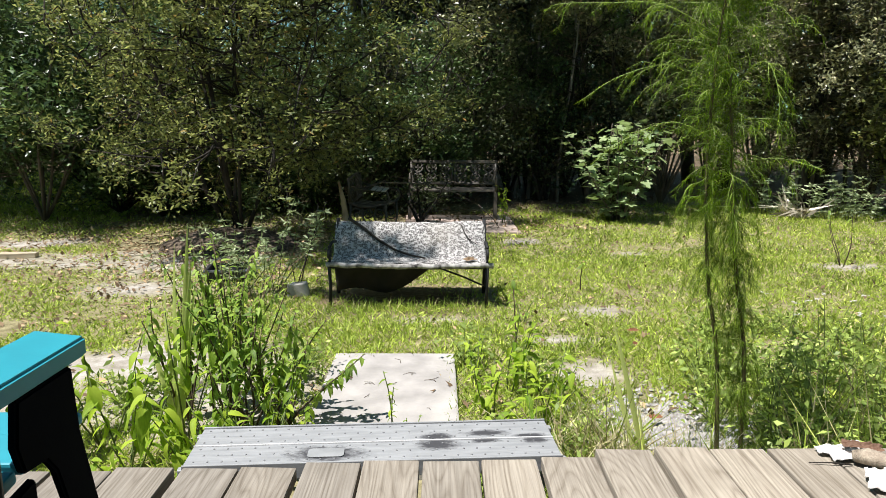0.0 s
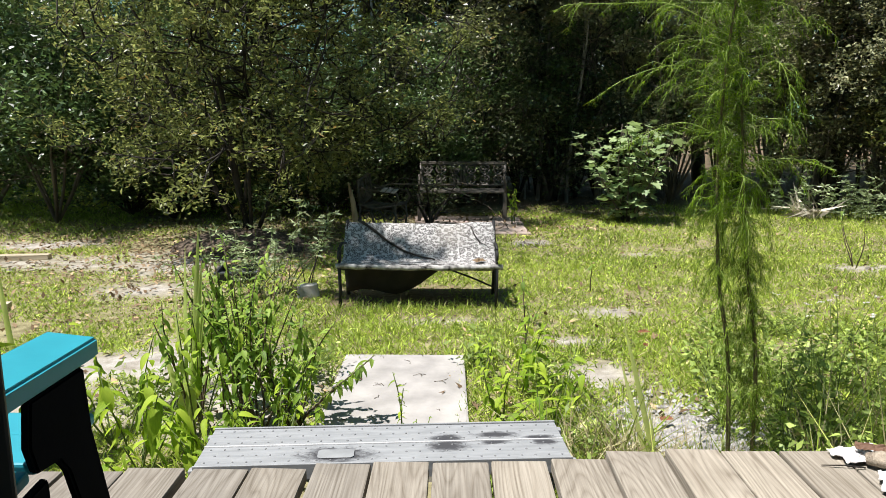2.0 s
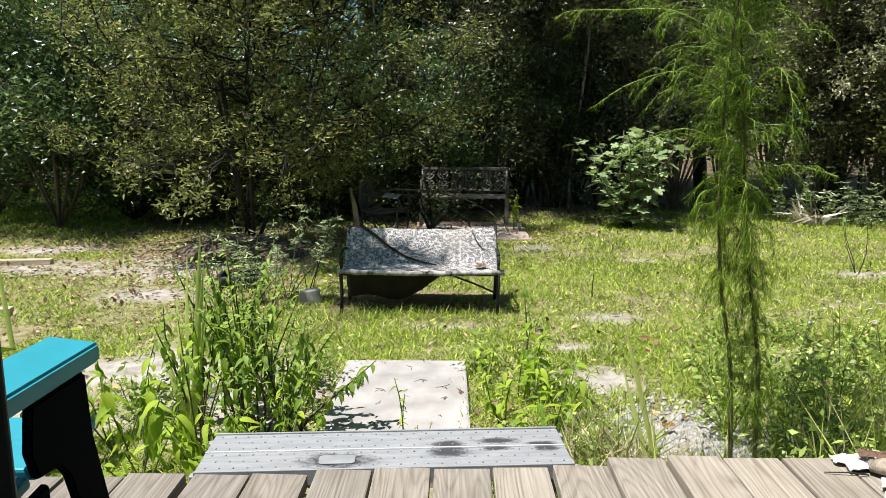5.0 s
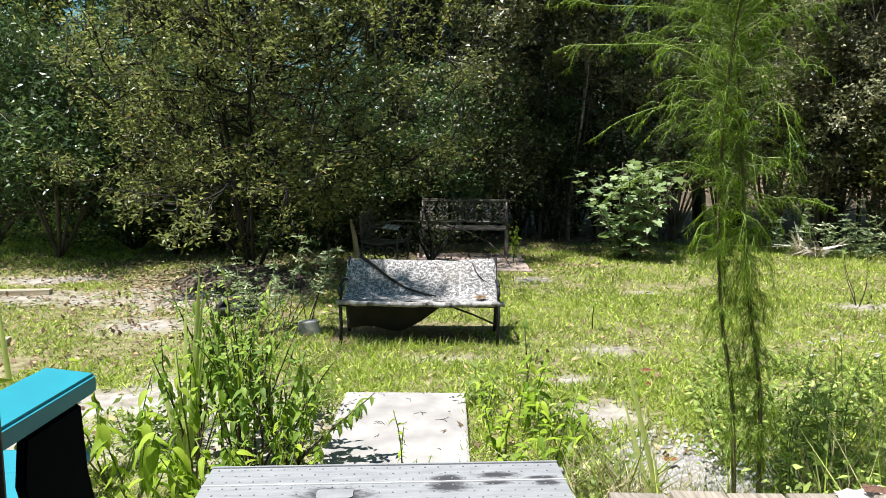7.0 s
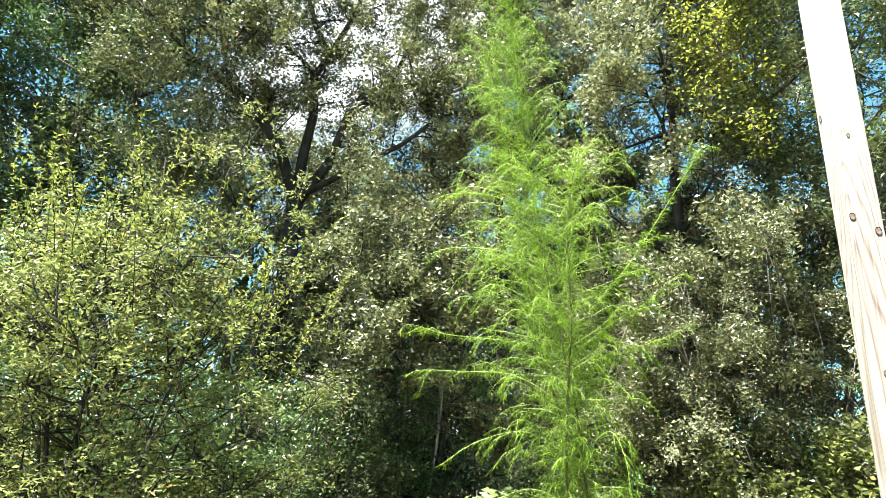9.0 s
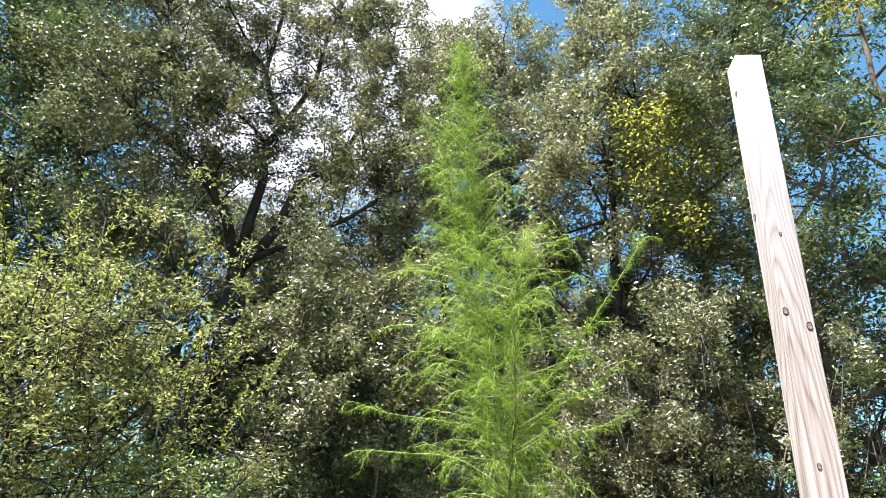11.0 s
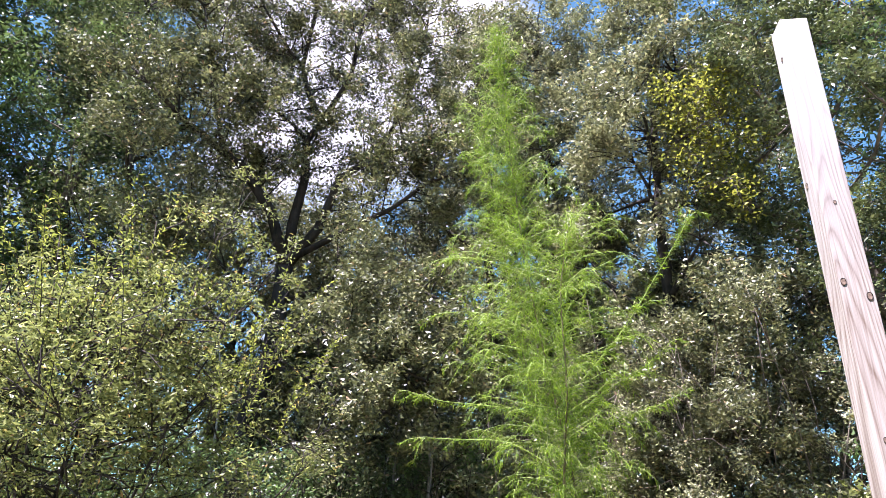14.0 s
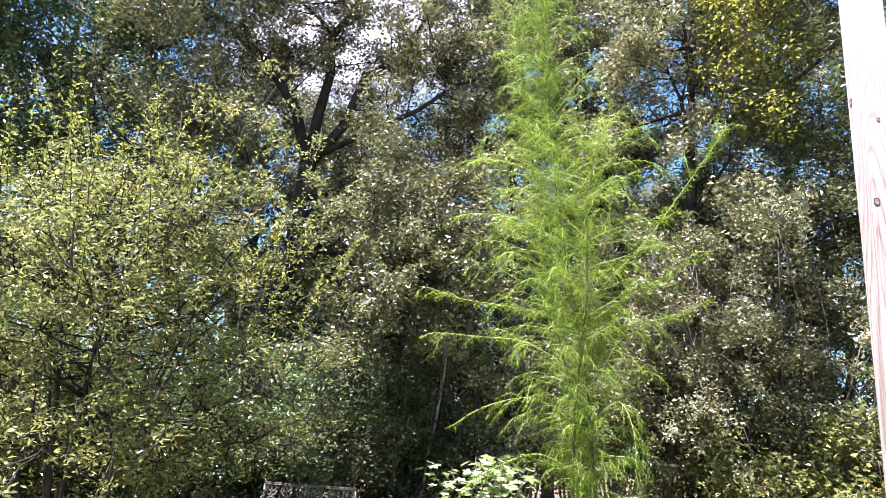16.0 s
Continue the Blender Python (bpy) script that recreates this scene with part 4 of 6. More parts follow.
def make_iron_chair():
    """Seen from its side: a bent seat rail on scrolled legs, with a pale slatted arm."""
    t = thing("iron_chair", "small scrolled iron armchair with a pale slatted arm", "chair", pose(-0.84, 8.45, 0.0, 0, 0, -14))
    pale = plain_material("pale_worn_iron", (0.40, 0.38, 0.35), 0.55)
    for k in range(5):
        part("seat_slat", boxed((0.075, 0.40, 0.016), bevel=0.004), GREY_IRON, t, at=pose(-0.19 + 0.092 * k, 0, 0.385 - 0.012 * math.sin(math.pi * k / 4)))
    for y in (-0.21, 0.21):
        s = Tubes(6)
        s.add([(-0.25, y, 0.40), (-0.12, y, 0.362), (0.04, y, 0.358), (0.16, y, 0.385), (0.24, y, 0.40)], (0.016,) * 5)
        part("seat_rail", s.mesh("seat_rail", GREY_IRON), None, t)
        for k, x in enumerate((-0.15, 0.0, 0.15)):
            s = Tubes(5)
            s.add([(x + (0.075 if k != 1 else 0.06) * math.cos(q), y, 0.25 + 0.085 * math.sin(q)) for q in np.linspace(0.4, 5.6, 15)], [0.009] * 15)
            s.add([(x + p[1], y, 0.25 + p[2]) for p in curl(1.1, 0.045, 0.01, 14, 2.0 * k)], [0.007] * 15)
            part("scroll", s.mesh("scroll", GREY_IRON), None, t)
        s = Tubes(6)
        s.add([(0.22, y, 0.40), (0.27, y, 0.46), (0.24, y, 0.54), (0.10, y, 0.56), (-0.08, y, 0.565), (-0.22, y, 0.60)], (0.013,) * 6)
        part("arm_frame", s.mesh("arm_frame", GREY_IRON), None, t)
        for x in (-0.22, 0.22):
            s = Tubes(6)
            s.add([(x, y, 0.39), (x * 1.05, y, 0.22), (x * 0.95, y, 0.1), (x * 1.12, y, 0.0)], (0.015, 0.014, 0.013, 0.018))
            part("leg", s.mesh("leg", GREY_IRON), None, t)
    for k in range(3):
        part("arm_slat", boxed((0.055, 0.15, 0.014), bevel=0.004), pale, t, "pale worn slat", at=pose(0.08 + 0.066 * k, -0.19, 0.58 - 0.006 * k, 12))
    back = part("backrest", scroll_panel(0.4, 0.3, 2, 2).mesh("backrest", GREY_IRON), None, t, at=pose(-0.235, 0, 0.42, 0, -10, 90))


make_far_bench()
make_iron_chair()

# ---- teal chair on the deck ----
TEAL = plain_material("teal_plastic", (0.018, 0.235, 0.30), 0.45, vary=0.04, scale=14, bump=0.05)


LEG_BLACK = plain_material("black_plastic_frame", (0.0025, 0.0035, 0.005), 0.8, vary=0.1, spec=0.03)


def outline(pts, thick):
    """A plate in the y-z plane."""
    bm = bmesh.new()
    a = [bm.verts.new((0, y, z)) for y, z in pts]
    f = bm.faces.new(a)
    made = bmesh.ops.extrude_face_region(bm, geom=[f])["geom"]
    for v in made:
        if isinstance(v, bmesh.types.BMVert):
            v.co.x += thick
    bmesh.ops.recalc_face_normals(bm, faces=bm.faces)
    bmesh.ops.bevel(bm, geom=list(bm.edges), offset=0.004, segments=2, affect="EDGES")
    return bm


def arm_plate():
    bm = bmesh.new()
    pts = [(0.052, -0.42), (0.052, 0.343), (-0.053, 0.373), (-0.062, -0.42)]
    f = bm.faces.new([bm.verts.new((x, y, 0)) for x, y in pts])
    made = bmesh.ops.extrude_face_region(bm, geom=[f])["geom"]
    for v in made:
        if isinstance(v, bmesh.types.BMVert):
            v.co.z -= 0.034
    bmesh.ops.recalc_face_normals(bm, faces=bm.faces)
    bmesh.ops.bevel(bm, geom=list(bm.edges), offset=0.005, segments=3, affect="EDGES")
    return bm


def make_chair():
    cx, cy = -0.93, 0.78
    t = thing("garden_chair", "teal plastic garden chair with broad arms and black legs", "chair", pose(cx, cy, DECK))
    side = [(1.072, 0.985), (1.081, 0.873), (1.12, 0.724), (1.165, 0.557), (1.09, 0.557), (1.023, 0.78), (1.004, 0.837), (0.982, 0.865), (0.927, 0.872), (0.913, 0.916), (0.925, 0.985)]
    side = [(y - cy, z - DECK) for y, z in side]
    rail = [(0.17, 0.30), (0.175, 0.17), (0.10, 0.085), (-0.12, 0.0), (-0.56, 0.0), (-0.40, 0.17), (-0.1, 0.27)]
    for sx in (1, -1):
        at = Matrix.Diagonal((sx, 1, 1, 1))
        for name, pts in (("front_leg", side), ("side_rail", rail)):
            bm = outline(pts, 0.016)
            bmesh.ops.transform(bm, matrix=at @ Matrix.Translation((0.314, 0, 0)), verts=bm.verts)
            if sx < 0:
                bmesh.ops.reverse_faces(bm, faces=bm.faces)
            part(name, bm, LEG_BLACK, t, "black plastic " + name.replace("_", " "))
        bm = arm_plate()
        bmesh.ops.transform(bm, matrix=at @ Matrix.Translation((0.278, 0, 0.465)), verts=bm.verts)
        if sx < 0:
            bmesh.ops.reverse_faces(bm, faces=bm.faces)
        part("arm", bm, TEAL, t)
    for k in range(6):
        part("seat_slat", boxed((0.58, 0.085, 0.02), bevel=0.005), TEAL, t, at=pose(0, 0.34 - 0.098 * k, 0.315 - 0.014 * k - (0.02 if k == 0 else 0), 8))
    for k in range(5):
        part("back_slat", boxed((0.1, 0.022, 0.84 - 0.05 * abs(k - 2)), bevel=0.006), TEAL, t, at=pose((k - 2) * 0.112, -0.36, 0.62 - 0.02 * abs(k - 2), 22, 0, 0))


make_chair()

# ---- clutter on the deck ----
RAG = plain_material("white_rag", (0.66, 0.64, 0.62), 0.95, vary=0.05, scale=20)


for x, y, w, d, rz, s in ((1.02, 1.615, 0.13, 0.075, 8, 1), (1.03, 1.47, 0.085, 0.10, -25, 2)):
    t = thing("rag", "crumpled white rag lying on the deck", "rag", pose(x, y, DECK + 0.008, 0, 0, rz))
    ob = part("cloth", crumple(s * 7.3, w, d, 0.035), RAG, t)
    sm = ob.modifiers.new("thick", "SOLIDIFY")
    sm.thickness = 0.003
s = Tubes(8)
s.add([(-0.075, 0.025, 0.018), (-0.05, 0.01, 0.026), (0.0, -0.01, 0.022), (0.05, -0.03, 0.025), (0.10, -0.06, 0.02)], (0.014, 0.021, 0.018, 0.02, 0.012))
t = thing("driftwood", "knobbly pale brown piece of root on the deck", "wood", pose(1.08, 1.54, DECK + 0.006, 0, 0, -8))
part("stem", s.mesh("stem", bark_material("root_bark", (0.16, 0.12, 0.09), (0.42, 0.36, 0.28), 40)), None, t)
t = thing("dry_leaf", "large curled brown dry leaf on a white rag", "leaf", pose(1.05, 1.605, DECK + 0.03, 0, 0, -20))
bm = crumple(4.4, 0.085, 0.04, 0.02)
part("blade", bm, plain_material("brown_leaf", (0.14, 0.075, 0.045), 0.8), t)
s = Tubes(5)
s.add([(0, 0, 0), (-0.05, 0.004, 0.004), (-0.10, 0.012, 0.0)], (0.002, 0.002, 0.0012))
t = thing("stalk", "thin dry stalk on the deck", "twig", pose(1.0, 1.56, DECK + 0.008))
part("stem", s.mesh("stem", DARK_BARK), None, t)

# ---- yard tree and small shrubs ----
def yard_tree():
    rng = np.random.default_rng(9)
    B = Vector((-2.30, 7.70, 0.12))
    limbs = []
    tops = [(-1.3, -0.3, 3.6), (-0.4, -0.5, 4.3), (0.5, -0.3, 4.6), (1.4, -0.4, 3.8), (0.1, 0.5, 4.0), (-0.8, 0.4, 3.3)]
    for k, (dx, dy, h) in enumerate(tops):
        foot = B + Vector(((-0.1, 0.0, 0.05, 0.09, -0.05, 0.03)[k], rng.uniform(-0.07, 0.07), 0))
        line = [foot]
        for i in range(1, 8):
            u = i / 7
            line.append(foot + Vector((dx * u ** 0.9, dy * u, h * u)) + Vector((rng.normal() * 0.05, rng.normal() * 0.05, 0)))
        limbs.append((line, 0.034 if k < 2 else 0.024, 0.006, 0.7))
    for k in range(84):
        w, u = k * 2.4, (k / 84) ** 0.9
        z = 0.75 + 2.75 * u
        p = B + Vector((0.1 * math.cos(w) + 0.06 * z, 0.1 * math.sin(w), z))
        # wide below, narrow at the top; lowest boughs hang
        reach = (2.45 - 1.45 * max(0.0, u - 0.35) / 0.65) * rng.uniform(0.62, 1.08)
        if math.sin(w) > 0.4:
            reach *= 0.75
        if math.cos(w) > 0.2:
            reach *= 0.62 if z < 1.5 else 0.85
        if z < 1.75 and math.cos(w) < 0.0:
            reach *= 0.4 if z < 1.3 else 0.65
        d = Vector((math.cos(w) * 1.15, math.sin(w), rng.uniform(0.05, 0.35) if u > 0.25 else rng.uniform(-0.12, 0.25)))
        limbs.append((wander(rng, p, d, reach, 6, 0.3, 0.05 if u > 0.5 else -0.05), 0.013, 0.003, rng.uniform(0.8, 1.3) * (0.6 + 0.25 * reach)))
    # long thin sprays on the far bench's side
    for stops in (((-9, 3, 7.7), (-4, 6.5, 7.6), (-0.5, 8.2, 7.5), (1.8, 8.6, 7.4)), ((-10, 6, 7.7), (-6, 11, 7.6), (-3, 14, 7.5), (-0.8, 15.2, 7.4)), ((-11, 9, 7.6), (-7.5, 15.5, 7.5), (-5, 19.5, 7.4), (-2.8, 22.5, 7.3)),
                  ((-12, 12, 7.6), (-10, 19, 7.5), (-8.5, 24, 7.4), (-6.5, 27.5, 7.3)), ((-9, -2, 7.6), (-5, -0.5, 7.4), (-2, -0.8, 7.2), (0.2, -2.0, 7.1)), ((-9, 0, 7.4), (-5.5, 0.6, 7.6), (-2.5, -1.2, 7.9), (-0.6, -2.6, 8.0)), ((-9, 1, 7.8), (-4.5, 3.2, 7.9), (-1, 4.0, 8.0), (1.6, 3.6, 8.0))):
        limbs.append(([sight(a, e, r + 0.55 * i) for i, (a, e, r) in enumerate(stops)], 0.012, 0.003, 1.0))
    tree = grown_tree("tree", "bushy yard tree with several thin trunks and yellow-green leaves", 41, limbs, LIGHT_LEAF, 0.067, DARK_BARK, slim=0.34,
                      per_clump=27, branches=7, twigs=3, branch_len=0.55, clump=0.055, flat=0.15, start=0.25)
    # long upright young shoots over the top of the crown
    shoots, at, way = Tubes(3), [], []
    for k in range(120):
        w, rad = k * 2.4, 2.15 * math.sqrt(rng.random())
        foot = Vector((rad * math.cos(w) + 0.2, rad * math.sin(w) * 0.8 - 0.3, 3.9 - 0.30 * rad * rad + rng.uniform(-0.5, 0.2)))
        line = wander(rng, foot, (0.45 * math.cos(w), 0.3 * math.sin(w) - 0.1, 1), rng.uniform(0.5, 1.45), 4, 0.25)
        shoots.add(line, taper(0.005, 0.002, 5))
        for _ in range(42):
            i, u = rng.integers(0, 4), rng.random()
            at.append(line[i].lerp(line[i + 1], u)), way.append(line[i + 1] - line[i])
    tagged(part("shoot_growth", shoots.mesh("shoot_growth", DARK_BARK), None, tree), kind="stuff")
    part("young_growth", quads_mesh("young_growth", leaf_quads(rng, np.array(at), 0.058, 0.021, 0.4, unit(np.array(way)) * 0.5, 0.15), YOUNG_LEAF), None, tree, "yellow-green young leaves")


def shade_tree():
    """An unseen tree added beside the deck; its outer boughs dapple bench and sand."""
    rng = np.random.default_rng(4)
    foot = Vector((-4.5, -0.7, 0))
    trunk = [foot, foot + Vector((0.1, 0.1, 2.4)), foot + Vector((0.3, 0.4, 4.6)), foot + Vector((0.5, 0.9, 6.2))]
    limbs = [(trunk, 0.15, 0.07, 0)]
    for end, leafy in (((-2.90, 4.30, 6.5), 0.9), ((-3.05, 4.15, 6.45), 1.3)):
        line = smooth([trunk[2], trunk[2].lerp(Vector(end), 0.45) + Vector((0, 0, 0.5)), trunk[2].lerp(Vector(end), 0.8) + Vector((0, 0, 0.35)), end], 4)
        limbs.append((line[:9], 0.03, 0.012, 0))
        limbs.append((line[8:], 0.012, 0.005, leafy))
    grown_tree("tree", "tall thin tree with outreaching boughs, added unseen beside the deck", 47, limbs, MID_LEAF, 0.17, BARK, per_clump=11, branches=7, twigs=3, branch_len=0.42, clump=0.05, far=True, slim=0.4)


shade_tree()
YOUNG_LEAF = leaf_material("young_yellow_leaves", (0.12, 0.15, 0.02), (0.29, 0.32, 0.05), (0.40, 0.26, 0.10), 0.42, 0.45, 0.4)
yard_tree()
SILVER_LEAF = leaf_material("pale_grey_green_leaves", (0.22, 0.29, 0.13), (0.46, 0.52, 0.32), None, 0.45, 0.5, 0.4)
shrub("small dark multi-stemmed tree at the side of the yard", 43, (-5.35, 9.25, 0), 3.6, 1.5, DEEP_LEAF, 0.085, stems=7, per_clump=130, far=True, name="tree", branches=8, twigs=4, start=0.28)
shrub("dense dark green bush at the side of the yard", 53, (-7.1, 10.6, 0), 3.6, 1.6, DEEP_LEAF, 0.09, stems=12, per_clump=80, far=True, branches=7)


def star_weed(label, seed, at, height, stems, spread, tuft=0.055, start=0.35, group="", bark=None):
    """Thin stems, each bearing little stars of narrow pale leaves."""
    rng = np.random.default_rng(seed)
    t = thing("weed", label, "weed", Matrix.Translation(Vector(at)), group=group)
    leaves, ways = [], []
    for k in range(stems):
        w = k * 2.4 + rng.uniform(-0.5, 0.5)
        d = Vector((spread * math.cos(w), spread * math.sin(w), height)) * rng.uniform(0.7, 1.05)
        line = wander(rng, (0.03 * math.cos(w), 0.03 * math.sin(w), 0), d, d.length, 6, 0.2)
        s = Tubes(4)
        s.add(line, taper(0.005, 0.002, 7))
        part("stem", s.mesh("stem", bark or STALK), None, t)
        for u in np.arange(start, 1.01, 0.13):
            i = min(int(u * 6), 5)
            p = line[i].lerp(line[i + 1], u * 6 - i)
            side = Vector(rng.normal(size=3)) * (0.02 if u < 0.95 else 0)
            for a in range(7):
                q = a * 0.9 + rng.uniform(-0.3, 0.3)
                leaves.append(tuple(p + side)), ways.append((math.cos(q), math.sin(q), rng.uniform(-0.3, 0.5)))
    q = leaf_quads(rng, np.array(leaves), tuft, tuft * 0.3, 0.2, unit(np.array(ways)) * 3, 0.1)
    tagged(part("star_foliage", quads_mesh("star_foliage", q, SILVER_LEAF), None, t, "pale star-like leaf tufts"), kind="stuff")


star_weed("slim shrub with pale narrow leaves beside the bench", 44, (-1.22, 5.7, 0), 0.95, 4, 0.2, 0.075, 0.5, bark=DARK_BARK)
for k, (x, y, h) in enumerate([(-1.60, 5.45, 0.66), (-1.42, 5.15, 0.55), (-1.78, 5.25, 0.58), (-1.36, 5.5, 0.72)]):
    star_weed("sprawling weed with pale star-like leaf tufts beside the tub", 54 + k, (x, y, 0), h, 6, 0.34, 0.055, 0.4, "sprawling pale weeds")
rng = np.random.default_rng(58)
for k in range(15):
    h = 25.2 + 0.9 * k + rng.uniform(-0.5, 0.5)
    star_weed("pale-leaved weed standing at the wood's edge", 160 + k, polar(h, 11.2 + rng.uniform(0, 0.5)), rng.uniform(0.35, 1.05), 3, 0.09, 0.085, 0.2, "pale weeds at the wood's edge")
for k, (x, y, h) in enumerate([(-0.3, 10.9, 1.7), (-1.3, 10.4, 1.5), (0.5, 11.6, 2.0), (-2.4, 11.0, 1.8), (1.7, 12.2, 2.4)]):
    shrub("thin shaded sapling thicket behind the far bench", 46 + k, (x, y, 0), h, 0.7, MID_LEAF, 0.085, stems=9, per_clump=30, clump=0.18, group="thicket")


shrub("leafy shrub growing before the far bench", 52, (-0.30, 9.1, 0), 0.75, 0.35, MID_LEAF, 0.05, stems=5, per_clump=10, clump=0.07, branches=4, bark=DARK_BARK)

# ---- thin bare stems in the shade of the wood ----
rng = np.random.default_rng(31)
for k in range(34):
    h = rng.uniform(-8, 17) if k < 24 else rng.uniform(17, 48)
    b = polar(h, rng.uniform(12.0, 15.5))
    t = thing("sapling", "thin bare sapling stem in the shaded wood", "sapling", group="bare saplings in the wood")
    t.location = b
    s = Tubes(5)
    hgt = rng.uniform(3, 6)
    s.add(wander(rng, (0, 0, 0), (rng.normal() * 0.06, rng.normal() * 0.06, 1), hgt, 6, 0.1), taper(rng.uniform(0.018, 0.04), 0.008, 7))
    part("stem", s.mesh("stem", PALE_BARK if k % 2 else BARK), None, t)

# pale slim trunks standing in the sun at the wood's edge
for k, (h, r, hgt, rad, lean) in enumerate([(24.6, 13.4, 4.2, 0.04, -0.1), (30.5, 13.2, 4.6, 0.036, 0.25), (35.5, 13.4, 4.2, 0.036, -0.2), (8.6, 12.8, 4.5, 0.035, 0.1), (12.0, 12.9, 5.5, 0.04, -0.2)]):
    t = thing("sapling", "slim pale-barked trunk at the sunny edge of the wood", "sapling", group="pale slim trunks")
    t.location = polar(h, r)
    s = Tubes(7)
    s.add(wander(rng, (0, 0, 0), (lean * 0.3, 0, 1), hgt, 8, 0.14), taper(rad, 0.012, 9))
    part("stem", s.mesh("stem", PALE_BARK), None, t)
    for j in range(4):
        s = Tubes(4)
        p = (lean * 0.3 * hgt * 0.15 * (j + 2), 0, hgt * 0.15 * (j + 2))
        s.add(wander(rng, p, (rng.normal(), rng.normal() * 0.5, 0.5), 1.1, 4, 0.4), taper(rad * 0.35, 0.005, 5))
        part("twig", s.mesh("twig", PALE_BARK), None, t)

# broken stump and a dead branch in front of the far bench
s = Tubes(7)
s.add([(0, 0, 0), (0.02, 0, 0.2), (-0.01, 0, 0.45), (-0.06, 0.01, 0.66)], (0.045, 0.036, 0.03, 0.012))
t = thing("stump", "slim broken tan tree stump", "stump", pose(-1.17, 8.2, 0))
part("stem", s.mesh("stem", bark_material("tan_wood", (0.22, 0.14, 0.08), (0.45, 0.33, 0.2))), None, t)
s = Tubes(5)
s.add([(-0.98, 8.3, 0.56), (-0.75, 8.4, 0.64), (-0.3, 8.5, 0.62), (0.15, 8.6, 0.50), (0.45, 8.7, 0.34)], taper(0.014, 0.005, 5))
s.add([(-0.3, 8.5, 0.62), (0.1, 8.6, 0.64), (0.4, 8.6, 0.58)], taper(0.008, 0.004, 3))
s.add([(-0.75, 8.4, 0.64), (-0.6, 8.3, 0.72), (-0.4, 8.2, 0.7)], taper(0.007, 0.004, 3))
s.add([(0.45, 8.7, 0.34), (0.65, 8.75, 0.15), (0.75, 8.8, 0.0)], taper(0.006, 0.004, 3))
t = thing("dead_branch", "grey bare dead branch arching over the ground", "branch")
part("stem", s.mesh("stem", BARK), None, t)

# ---- fig bush with lobed leaves ----


def lobed_leaf():
    """A flat, three- to five-lobed leaf, one unit long, with a raised midrib."""
    pts = [(0, 0), (0.16, 0.05), (0.36, 0.0), (0.42, 0.2), (0.26, 0.34), (0.50, 0.52), (0.42, 0.72), (0.22, 0.60), (0.16, 0.78), (0.0, 1.0)]
    right = [(x, y, 0.06 * abs(x) - 0.14 * y * y) for x, y in pts]
    left = [(-x, y, z) for x, y, z in right[1:-1]]
    v = right + left[::-1] + [(0, 0.45, -0.06)]
    n = len(v) - 1
    return mesh_from("leaf", v, [(i, (i + 1) % n, n) for i in range(n)], None, smooth=True)


def simple_leaf(width=0.42, fold=0.12, droop=0.35, n=5):
    """A pointed leaf, one unit long, folded along its midrib and drooping."""
    v = []
    for i in range(n + 1):
        u = i / n
        w = width * math.sin(math.pi * min(1, u * 0.92 + 0.08)) ** 0.8 * (1 - 0.35 * u) if i < n else 0.0
        z = -droop * u * u
        v += [(-w / 2, u, z + fold * w), (0, u, z), (w / 2, u, z + fold * w)]
    f = []
    for i in range(n):
        a = i * 3
        f += [(a, a + 1, a + 4, a + 3), (a + 1, a + 2, a + 5, a + 4)]
    return mesh_from("leaf", v, f, None, smooth=True)


def one_leaf_material(name, dark, light, through=0.4, rough=0.45, gloss=0.5):
    """For leaves that are objects of their own."""
    k = Nodes(name)
    rnd = k.n("ObjectInfo").outputs["Random"]
    col = k.ramp(rnd, (0.0, dark), (1.0, light))
    vein = k.noise(k.coords((9, 3, 3)), 2.0, 4)
    col = k.mix(k.ramp(vein, (0.4, (0, 0, 0)), (0.7, (0.5, 0.5, 0.5))), col, light)
    b = k.n("BsdfPrincipled", Base_Color=col, Roughness=rough)
    b.inputs["Specular IOR Level"].default_value = gloss
    t = k.n("BsdfTranslucent", Color=k.mix(0.4, col, (0.24, 0.36, 0.02), "ADD"))
    mx = k.n("MixShader", i0=through, i1=b.outputs[0], i2=t.outputs[0])
    k.t.links.new(mx.outputs[0], k.out.inputs[0])
    return k.m


def leaf_pose(p, heading, tilt, size, twist=0.0):
    """A leaf at p that points along heading (degrees), tilted up from level."""
    return pose(*p, 0, 0, heading) @ pose(0, 0, 0, tilt, 0, 0) @ pose(0, 0, 0, 0, twist, 0) @ Matrix.Scale(size, 4)


